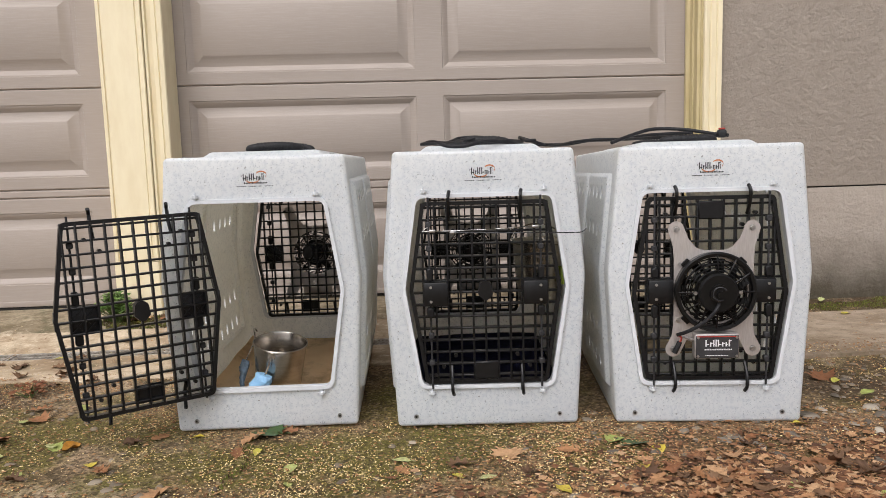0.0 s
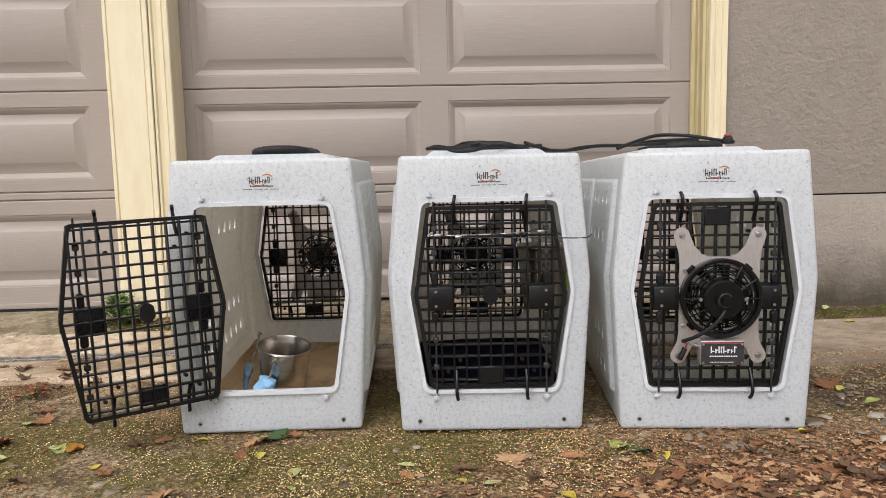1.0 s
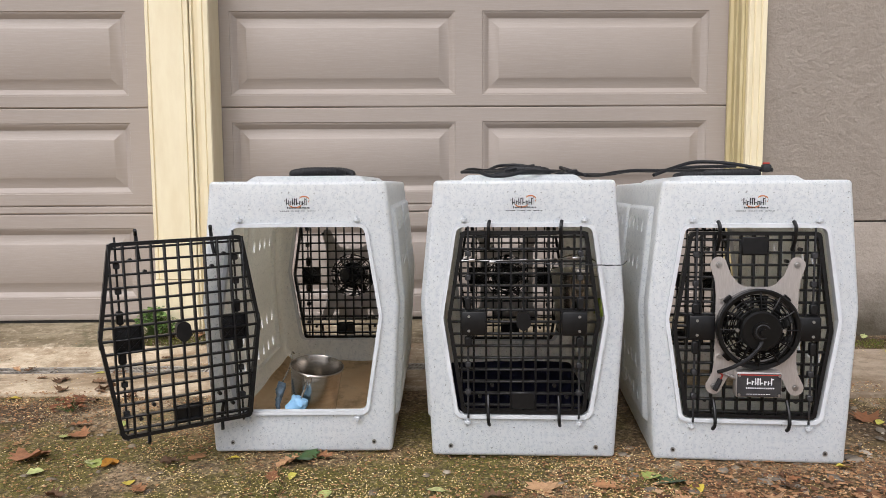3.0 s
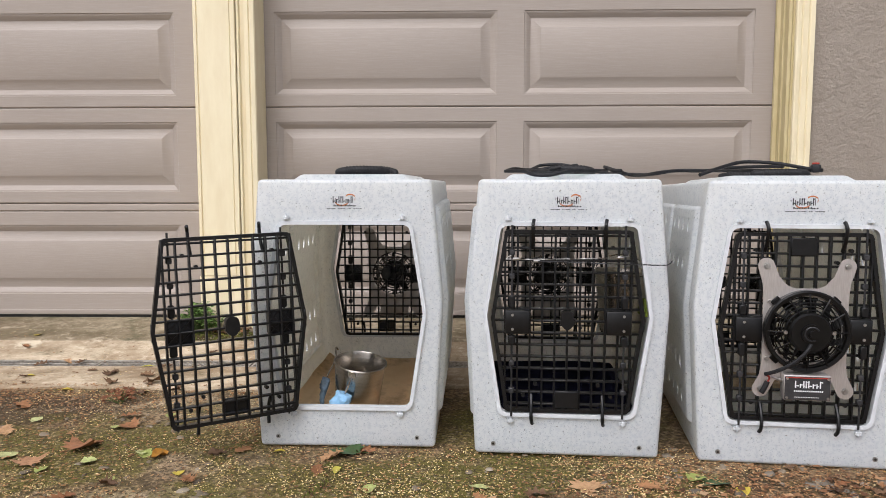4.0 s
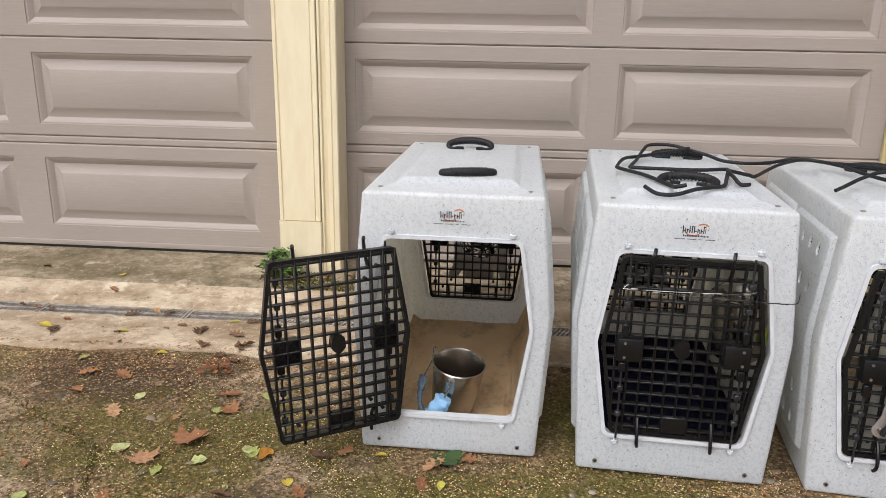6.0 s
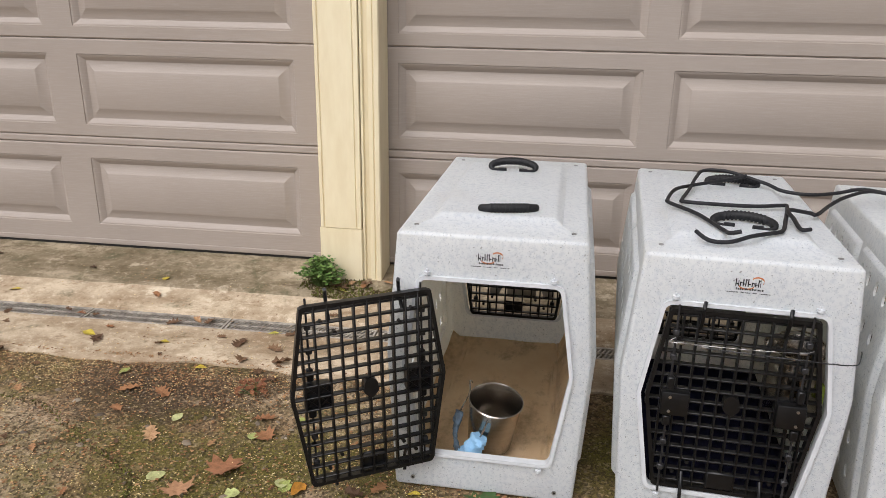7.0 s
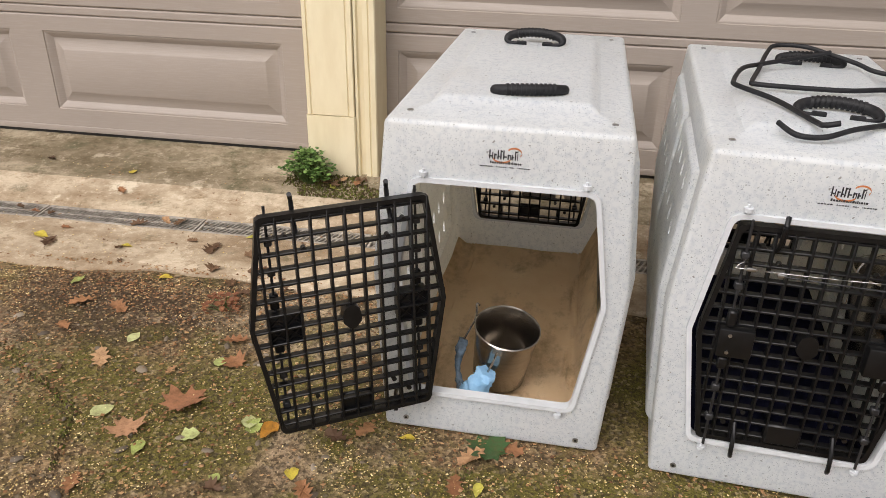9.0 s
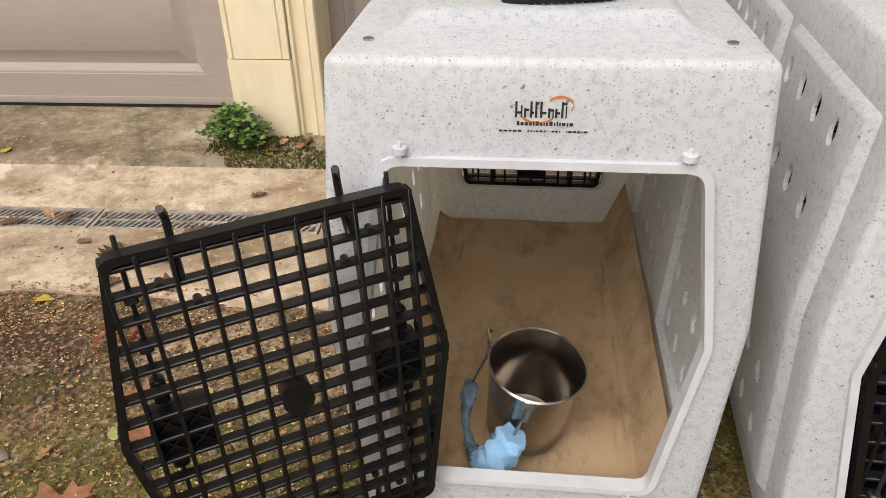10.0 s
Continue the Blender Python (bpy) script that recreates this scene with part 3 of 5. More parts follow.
def door_skin(x0, x1, cols, sections):
    """One garage door: each section is a sheet with sunk frames round raised fields."""
    made = []
    for z0, z1, field in sections:
        z0, z1 = z0 + 0.001, z1 - 0.001
        bm = bmesh.new()
        p0, p1 = field or ((2 * z0 + z1) / 3, (z0 + 2 * z1) / 3)
        xs = sorted({x0, x1, *[c for p in cols for c in p]})
        zz = [z0 + 0.005, p0, p1, z1 - 0.005]
        grid = {}

        def v(x, y, z):
            key = (round(x, 5), round(y, 5), round(z, 5))
            if key not in grid:
                grid[key] = bm.verts.new(key)
            return grid[key]
        for i in range(len(xs) - 1):
            for j in range(len(zz) - 1):
                a, b, c, d = xs[i], xs[i + 1], zz[j], zz[j + 1]
                if field and j == 1 and (a, b) in cols:
                    rings = [(0, 0), (0.002, 0.004), (0.005, 0.004), (0.010, 0.006), (0.025, 0.019), (0.029, 0.021), (0.033, 0.020), (0.070, 0.003), (0.074, 0.001)]
                    loops = [[v(a + o, y, c + o), v(b - o, y, c + o), v(b - o, y, d - o), v(a + o, y, d - o)] for o, y in rings]
                    for A, B in zip(loops, loops[1:]):
                        for q in range(4):
                            bm.faces.new((A[q], A[(q + 1) % 4], B[(q + 1) % 4], B[q]))
                    bm.faces.new(loops[-1])
                else:
                    bm.faces.new((v(a, 0, c), v(b, 0, c), v(b, 0, d), v(a, 0, d)))
        # rolled lips at the joints, a flat back
        for za, zb, sgn in ((z0 + 0.005, z0, 1), (z1 - 0.005, z1, -1)):
            for i in range(len(xs) - 1):
                bm.faces.new((v(xs[i], 0, za), v(xs[i + 1], 0, za), v(xs[i + 1], 0.005, zb), v(xs[i], 0.005, zb)))
                bm.faces.new((v(xs[i], 0.005, zb), v(xs[i + 1], 0.005, zb), v(xs[i + 1], 0.045, zb), v(xs[i], 0.045, zb)))
        made.append(bm)
    return made


SECTIONS = [(0.082, 0.552, (0.177, 0.490)), (0.552, 0.586, None), (0.586, 1.010, (0.639, 0.946)), (1.010, 1.482, (1.062, 1.420)), (1.482, 2.02, (1.55, 1.90))]
for name, x0, x1, cols in (("garage_door_1", -3.69, -1.36, [(-3.580, -2.604), (-2.466, -1.489)]), ("garage_door_2", -1.165, 1.135, [(-1.048, -0.074), (0.043, 1.034)])):
    d = thing(name, pose(0, DOOR_Y, 0), "taupe steel sectional garage door with raised panels", "garage door", kind="structure")
    for bm in door_skin(x0, x1, cols, SECTIONS):
        part("section", bm, M_DOOR, d, smooth=30)
    part("bottom_seal", boxes(((x0, 0.004, 0.068), (x1, 0.04, 0.082)), bev=0.002), M_SEAL, d, "black rubber bottom seal")
    # the lowest rail has a second, shallow line above the seal
    part("bottom_rail", boxes(((x0, -0.006, 0.083), (x1, 0.001, 0.106)), bev=0.002), M_DOOR, d)


def moulding(name, profile, z0, z1, mat, label):
    """An upright from a plan outline."""
    bm = bmesh.new()
    lo = [bm.verts.new((x, y, z0)) for x, y in profile]
    hi = [bm.verts.new((x, y, z1)) for x, y in profile]
    k = len(profile)
    bm.faces.new(lo)
    bm.faces.new(hi[::-1])
    for i in range(k):
        bm.faces.new((lo[i], lo[(i + 1) % k], hi[(i + 1) % k], hi[i]))
    return tagged(part(name, bm, mat, smooth=25), label, "trim", kind="structure")


moulding("trim_post_board", [(-1.346, 3.45), (-1.346, 3.285), (-1.342, 3.280), (-1.332, 3.280), (-1.329, 3.286), (-1.325, 3.280), (-1.194, 3.280), (-1.191, 3.285), (-1.187, 3.280), (-1.172, 3.280), (-1.170, 3.284), (-1.170, 3.45)], 0.285, 2.5, M_CREAM, "cream painted post between the garage doors")
moulding("trim_post_foot", [(-1.349, 3.45), (-1.349, 3.281), (-1.345, 3.277), (-1.171, 3.277), (-1.167, 3.282), (-1.167, 3.45)], 0.050, 0.282, M_CREAM, "cream post foot with a cracked joint and peeling paint")
moulding("trim_post_stop", [(-1.1665, 3.45), (-1.1665, 3.290), (-1.158, 3.290), (-1.154, 3.303), (-1.138, 3.306), (-1.134, 3.292), (-1.118, 3.292), (-1.115, 3.297), (-1.111, 3.290), (-1.094, 3.292), (-1.090, 3.298), (-1.090, 3.45)], 0.050, 2.5, M_CREAM, "grooved cream stop moulding along the post")
moulding("trim_post_edge", [(-1.376, 3.45), (-1.373, 3.41), (-1.362, 3.38), (-1.356, 3.33), (-1.3505, 3.32), (-1.3505, 3.45)], 0.050, 2.5, M_CREAM, "narrow cream edge strip of the post")
moulding("trim_jamb", [(1.117, 3.449), (1.117, 3.432), (1.131, 3.428), (1.131, 3.400), (1.137, 3.396), (1.137, 3.370), (1.131, 3.366), (1.131, 3.345), (1.142, 3.341), (1.142, 3.330), (1.180, 3.330), (1.180, 3.449)], 0.050, 2.5, M_CREAM_SHADED, "yellowish stepped door jamb with its shade painted in")
moulding("trim_casing", [(1.150, 3.329), (1.150, 3.312), (1.156, 3.307), (1.168, 3.308), (1.173, 3.313), (1.178, 3.307), (1.196, 3.306), (1.201, 3.311), (1.206, 3.304), (1.222, 3.303), (1.225, 3.329)], 0.004, 2.5, M_CREAM, "cream moulded door casing")

# stucco wall to the side, in two lifts with an open joint; plain walls close the house above
WALL_Y = 3.33
bm = boxes(((1.226, WALL_Y, -0.06), (9.0, WALL_Y + 0.25, 0.500)), bev=0.004)
tagged(part("wall_east_lower", bm, M_STUCCO), "rough taupe stucco wall base, dirty near the ground", "wall", kind="structure")
bm = boxes(((1.226, WALL_Y, 0.506), (9.0, WALL_Y + 0.25, 4.2)), bev=0.004)
tagged(part("wall_east", bm, M_STUCCO), "rough taupe painted stucco wall", "wall", kind="structure")
bm = boxes(((1.226, WALL_Y + 0.02, 0.44), (9.0, WALL_Y + 0.22, 0.54)))
tagged(part("wall_joint", bm, M_SEAL), "dark open joint in the stucco wall", "joint", kind="structure")
tagged(part("wall_header", boxes(((-4.0, 3.36, 2.00), (1.226, 3.6, 4.2))), M_STUCCO), "taupe wall above the garage doors", "wall", kind="structure")
tagged(part("wall_west", boxes(((-9.0, 3.33, -0.05), (-3.695, 3.6, 4.2))), M_STUCCO), "taupe stucco wall beyond the garage door", "wall", kind="structure")
# added black backing, never in view; closes the openings behind the doors
tagged(part("unseen_backing", boxes(((-4.0, 3.52, -0.05), (1.226, 3.6, 4.2))), M_SEAL), "unseen dark backing added behind the garage doors", "wall", kind="structure")

# ---- crates ----
LEN, HGT, MIDZ = 0.90, 0.70, 0.385
FALL = 0.013  # by how much the lid falls towards the rear
FIELD = 0.015
SHELL = [(-0.230, 0.0), (0.230, 0.0), (0.2505, MIDZ), (0.2225, HGT), (-0.2225, HGT), (-0.2505, MIDZ)]
HOLE = [(-0.165, 0.107), (0.165, 0.107), (0.203, 0.358), (0.168, 0.588), (-0.168, 0.588), (-0.203, 0.358)]
GATE = [(-0.154, 0.0), (0.154, 0.0), (0.190, 0.240), (0.156, 0.462), (-0.156, 0.462), (-0.190, 0.240)]


def inset(outline, d):
    k, out = len(outline), []
    for i in range(k):
        p, a, b = (Vector(outline[j % k]) for j in (i, i - 1, i + 1))
        n1 = Vector((-(p - a).y, (p - a).x)).normalized()
        n2 = Vector((-(b - p).y, (b - p).x)).normalized()
        h = (n1 + n2).normalized()
        out.append(tuple(p + h * (d / max(0.2, h.dot(n1)))))
    return out


def solid(bm):
    bmesh.ops.recalc_face_normals(bm, faces=bm.faces)
    me = bpy.data.meshes.new("solid")
    bm.to_mesh(me)
    bm.free()
    return new("solid", me)


def side_x(z):
    return 0.230 + (0.0205 * z / MIDZ if z < MIDZ else 0.0205 - 0.0280 * (z - MIDZ) / (HGT - MIDZ))


def shell_mesh():
    bm = prism(bmesh.new(), SHELL, 0.0, LEN)
    bmesh.ops.recalc_face_normals(bm, faces=bm.faces)
    bmesh.ops.bevel(bm, geom=list(bm.edges), offset=0.010, segments=4, affect="EDGES", profile=0.5)
    body = solid(bm)
    adds, cuts = [], []
    # raised field on the lid
    bm = bmesh.new()
    lo = [bm.verts.new(p) for p in ((-0.172, 0.105, HGT - 0.01), (0.172, 0.105, HGT - 0.01), (0.172, 0.795, HGT - 0.01), (-0.172, 0.795, HGT - 0.01))]
    hi = [bm.verts.new(p) for p in ((-0.142, 0.140, HGT + FIELD), (0.142, 0.140, HGT + FIELD), (0.142, 0.760, HGT + FIELD), (-0.142, 0.760, HGT + FIELD))]
    bm.faces.new(lo[::-1])
    bm.faces.new(hi)
    for i in range(4):
        bm.faces.new((lo[i], lo[(i + 1) % 4], hi[(i + 1) % 4], hi[i]))
    bmesh.ops.bevel(bm, geom=list(bm.edges), offset=0.008, segments=3, affect="EDGES", profile=0.5)
    adds.append(solid(bm))
    # raised fields on both sides, bent with the wall
    for sgn in (-1, 1):
        for y0, y1 in ((0.058, 0.430), (0.450, 0.835)):
            bm = bmesh.new()
            rows = []
            for z in (0.070, MIDZ, 0.640):
                o = 0.012 if z in (0.070, 0.640) else 0.0
                rows.append([bm.verts.new((sgn * x, y, zz)) for x, y, zz in ((side_x(z) - 0.008, y0, z), (side_x(z) + 0.0125, y0 + 0.020, z - (o if z > 0.5 else -o)), (side_x(z) + 0.0125, y1 - 0.018, z - (o if z > 0.5 else -o)), (side_x(z) - 0.008, y1, z))])
            for A, B in zip(rows, rows[1:]):
                for i in range(4):
                    bm.faces.new((A[i], A[(i + 1) % 4], B[(i + 1) % 4], B[i]))
            bm.faces.new(rows[0])
            bm.faces.new(rows[-1][::-1])
            bmesh.ops.recalc_face_normals(bm, faces=bm.faces)
            bmesh.ops.bevel(bm, geom=list(bm.edges), offset=0.005, segments=2, affect="EDGES", profile=0.5)
            adds.append(solid(bm))
    bm = prism(bmesh.new(), inset(SHELL, 0.0075), 0.012, LEN - 0.012)
    bmesh.ops.recalc_face_normals(bm, faces=bm.faces)
    bmesh.ops.bevel(bm, geom=list(bm.edges), offset=0.016, segments=3, affect="EDGES", profile=0.5)
    cuts.append(solid(bm))
    for sgn in (-1, 1):
        for y0, y1 in ((0.058, 0.430), (0.450, 0.835)):
            bm = bmesh.new()
            rows = []
            for z in (0.092, MIDZ, 0.618):
                rows.append([bm.verts.new((sgn * x, y, z)) for x, y in ((side_x(z) - 0.05, y0 + 0.026), (side_x(z) + 0.006, y0 + 0.032), (side_x(z) + 0.006, y1 - 0.032), (side_x(z) - 0.05, y1 - 0.026))])
            for A, B in zip(rows, rows[1:]):
                for i in range(4):
                    bm.faces.new((A[i], A[(i + 1) % 4], B[(i + 1) % 4], B[i]))
            bm.faces.new(rows[0])
            bm.faces.new(rows[-1][::-1])
            cuts.append(solid(bm))
    cuts.append(solid(prism(bmesh.new(), rounded(HOLE, 0.022), -0.05, 0.05)))
    cuts.append(solid(prism(bmesh.new(), rounded(HOLE, 0.022), LEN - 0.05, LEN + 0.05)))
    bm = bmesh.new()
    for y0, step in ((0.148, 0.073), (0.540, 0.072)):
        for k in range(4):
            for z, dy in ((0.585, 0.0), (0.483, 0.010), (0.218, 0.008), (0.128, 0.0)):
                y = y0 + k * step + dy
                r = bmesh.ops.create_cone(bm, cap_ends=True, segments=10, radius1=0.0125, radius2=0.0125, depth=0.7, matrix=Matrix.Translation((0, y, z)) @ pose(0, 0, 0, 0, 90, 0) @ Matrix.Diagonal((1.55, 1.0, 1, 1)))
    cuts.append(solid(bm))
    for o, op in [(a, "UNION") for a in adds] + [(c, "DIFFERENCE") for c in cuts]:
        md = body.modifiers.new("b", "BOOLEAN")
        md.object, md.operation, md.solver = o, op, "EXACT"
    bpy.context.view_layer.update()
    me = bpy.data.meshes.new_from_object(body.evaluated_get(bpy.context.evaluated_depsgraph_get()))
    for o in [body] + adds + cuts:
        data = o.data
        bpy.data.objects.remove(o)
        bpy.data.meshes.remove(data)
    for v in me.vertices:
        if v.co.z > 0.45:
            v.co.z -= FALL * v.co.y / LEN * (v.co.z - 0.45) / (HGT - 0.45)
    me.name = "shell"
    me.materials.clear()
    me.materials.append(M_CRATE)
    me.polygons.foreach_set("use_smooth", [True] * len(me.polygons))
    me.set_sharp_from_angle(angle=radians(32))
    return me


def lip_bm(back):
    bm = bmesh.new()
    inner, outer = rounded(inset(HOLE, 0.003), 0.020), rounded(inset(HOLE, -0.0065), 0.027)
    s = -1 if not back else 1
    y = 0.0 if not back else LEN
    ring_band(bm, inner, outer, y + s * 0.0075, y - s * 0.014)
    bmesh.ops.bevel(bm, geom=[e for e in bm.edges if len(e.link_faces) == 2 and e.calc_face_angle(0) > 1.0], offset=0.0042, segments=3, affect="EDGES")
    return bm


def half_width(z):
    if z < 0.240:
        return 0.154 + 0.036 * z / 0.240
    return 0.190 - 0.034 * (z - 0.240) / 0.222


def grille_bm():
    bm = bmesh.new()
    t, dep = 0.0025, 0.0170
    ring_band(bm, rounded(inset(GATE, 0.009), 0.012), rounded(GATE, 0.014), -0.001, 0.0165)
    for k in range(-6, 7):
        x = k * 0.031
        if abs(x) > 0.186:
            continue
        lo, hi = 0.003, 0.459
        if abs(x) > 0.154:
            lo = (abs(x) - 0.154) / 0.036 * 0.240 + 0.004
        if abs(x) > 0.156:
            hi = 0.240 + (0.190 - abs(x)) / 0.034 * 0.222 - 0.004
        if hi - lo > 0.03:
            box(bm, (x - t, 0.0, lo), (x + t, dep, hi), 0.0012, 1)
    for k in range(15):
        z = 0.0205 + k * 0.0305
        w = half_width(z) - 0.003
        box(bm, (-w, 0.001, z - t), (w, dep - 0.001, z + t), 0.0012, 1)
    return bm


def gate_parts(parent, m, plate_top=False, depth=1):
    """A moulded grille gate with its rods, latches and hooks. depth 1: its parts hang under a part of the crate."""
    g = part("gate", grille_bm(), M_BLACK, parent, "black moulded plastic grille gate", m)
    for sx in (-1, 1):
        bm = cyl(bmesh.new(), (sx * 0.138, -0.006, -0.010), (sx * 0.138, -0.006, 0.474), 0.0027, 8)
        for z in (0.05, 0.40, 0.12, 0.34):
            box(bm, (sx * 0.138 - 0.007, -0.010, z), (sx * 0.138 + 0.007, 0.004, z + 0.014), 0.002, 1)
        part("rod", bm, M_ROD, g, "dark steel latch rod")
    for sx in (-1, 1):
        cx, cz = sx * 0.124, 0.2340
        bm = box(bmesh.new(), (cx - 0.031, -0.020, cz - 0.030), (cx + 0.031, 0.004, cz + 0.030), 0.004, 2)
        box(bm, (cx + sx * 0.014 - 0.008, -0.018, cz + 0.034), (cx + sx * 0.014 + 0.008, -0.002, cz + 0.066), 0.003, 1)
        box(bm, (cx + sx * 0.014 - 0.009, -0.016, cz - 0.060), (cx + sx * 0.014 + 0.009, -0.002, cz - 0.034), 0.003, 1)
        latch = part("latch", bm, M_BLACK, g, "black latch box with screws")
        # crossed ribs in the four cells behind the latch
        for ox in (-0.0155, 0.0155):
            for oz in (-0.01525, 0.01525):
                rb = bmesh.new()
                for t in (-1, 1):
                    box(rb, (-0.0185, 0.003, -0.0011), (0.0185, 0.0085, 0.0011), m=pose(cx + ox, 0, cz + oz, 0, t * 44, 0))
                part("rib", rb, M_BLACK, latch)
        for dz in (-0.018, 0.018):
            part("screw", cyl(bmesh.new(), (cx + sx * 0.012, -0.0225, cz + dz), (cx + sx * 0.012, -0.019, cz + dz), 0.0035, 10), M_SCREW, latch)
    # four hooks over the lip
    for sx in (-0.088, 0.088):
        for z, sg in ((0.462, 1), (0.0, -1)):
            pts = smooth_path([(sx, 0.004, z - sg * 0.045), (sx, -0.014, z - sg * 0.02), (sx, -0.021, z + sg * 0.006), (sx + 0.001, -0.018, z + sg * 0.018), (sx + 0.003, -0.011, z + sg * 0.026)], 4)
            part("hook", sweep(bmesh.new(), pts, 0.0045, 8), M_BLACK, g)
    # small bosses and the centre shield
    for x, z in ((-0.109, 0.419), (-0.078, 0.390), (0.109, 0.419), (0.078, 0.390), (-0.109, 0.043), (-0.078, 0.072), (0.109, 0.043), (0.078, 0.072)):
        part("boss", cyl(bmesh.new(), (x, 0.002, z), (x, 0.0150, z), 0.0048, 10), M_BLACK, g)
    sh = rounded([(0.0, 0.208), (0.019, 0.228), (0.015, 0.256), (0.0, 0.264), (-0.015, 0.256), (-0.019, 0.228)], 0.012, 3)
    bm = prism(bmesh.new(), sh, -0.005, 0.0215)
    part("shield", bm, M_BLACK, g, "plain oval centre shield")
    z0 = 0.405 if plate_top else 0.012
    part("badge_plate", box(bmesh.new(), (-0.031, -0.003, z0), (0.031, 0.005, z0 + 0.045), 0.003, 1), M_BLACK, g, "plain black plate across the grille")
    return g


def handle_parts(parent, m, arch):
    """A ribbed rubber grip whose thin ends curl back under it to two bolted feet; arch: how high it bows."""
    half = [(-0.030, 0, 0.006), (-0.046, 0, 0.004), (-0.063, 0, 0.007), (-0.069, 0, 0.016), (-0.062, 0, 0.012 + arch * 0.55), (-0.040, 0, 0.012 + arch * 0.86), (-0.014, 0, 0.012 + arch)]
    pts = smooth_path(half + [(-x, y, z) for x, y, z in half[::-1]], 4)

    def girth(t):
        d = abs(2 * t - 1)
        return 0.0105 if d < 0.46 else 0.0105 - 0.0062 * min(1.0, (d - 0.46) / 0.18)
    h = part("handle", sweep(bmesh.new(), pts, girth, 10), M_RUBBER, parent, "black ribbed rubber handle", m)
    for k in range(11):
        x = -0.045 + k * 0.009
        z = 0.012 + arch * (1 - 0.40 * (abs(x) / 0.060) ** 2.2)
        part("rib", cyl(bmesh.new(), (x - 0.0026, 0, z), (x + 0.0026, 0, z), 0.0122, 12), M_RUBBER, h)
    for sx in (-1, 1):
        f = part("foot", box(bmesh.new(), (sx * 0.032 - 0.013, -0.008, 0.0), (sx * 0.032 + 0.013, 0.008, 0.007), 0.003, 2), M_RUBBER, h)
        part("bolt", cyl(bmesh.new(), (sx * 0.030, 0, 0.006), (sx * 0.030, 0, 0.011), 0.0045, 10), M_SCREW, f)
    return h


def logo_parts(parent):
    """A plain printed mark: dark strokes over an orange swirl."""
    y = -0.0008
    bm = bmesh.new()
    rng = random.Random(5)
    x = -0.029
    for k, w in enumerate((0.009, 0.006, 0.005, 0.005, 0.008, 0.007, 0.006, 0.007)):
        hgt = 0.017 if k in (0, 2, 3, 4, 7) else 0.010
        box(bm, (x, y, 0.0), (x + 0.0022, 0.001, hgt))
        box(bm, (x, y, hgt - 0.003 if k % 2 else 0.004), (x + w * 0.8, 0.001, hgt - 0.0008 if k % 2 else 0.0062))
        if k in (0, 5, 7):
            box(bm, (x + w * 0.62, y, 0.0), (x + w * 0.8, 0.001, hgt * 0.75))
        x += w
    mark = part("printed_mark", bm, M_LOGO, parent, "dark printed maker's mark with an orange swirl", pose(0, 0, 0.640))
    bm = bmesh.new()
    arc = [(0.016 + 0.013 * math.cos(a), 0.013 + 0.009 * math.sin(a)) for a in np.linspace(-0.6, 2.6, 12)]
    arc2 = [(-0.006 + 0.016 * math.cos(a), 0.003 + 0.009 * math.sin(a)) for a in np.linspace(-2.9, -0.2, 12)]
    for ar in (arc, arc2):
        for (xa, za), (xb, zb) in zip(ar, ar[1:]):
            q = [bm.verts.new((px, -0.0004, pz)) for px, pz in ((xa, za - 0.0016), (xb, zb - 0.0016), (xb, zb + 0.0016), (xa, za + 0.0016))]
            bm.faces.new(q)
    part("swirl", bm, M_ORANGE, mark)
    bm = bmesh.new()
    x = -0.027
    while x < 0.026:
        w = rng.uniform(0.0012, 0.0035)
        box(bm, (x, y, -0.0085), (x + w, 0.001, -0.0085 + rng.choice((0.0032, 0.0045))))
        x += w + 0.0012
    x = -0.045
    while x < 0.045:
        w = rng.uniform(0.001, 0.004)
        box(bm, (x, y, -0.0155), (x + w, 0.001, -0.0138))
        x += w + (0.0012 if rng.random() < 0.8 else 0.006)
    part("small_print", bm, M_LOGO, mark)


SHELL_MESH = shell_mesh()


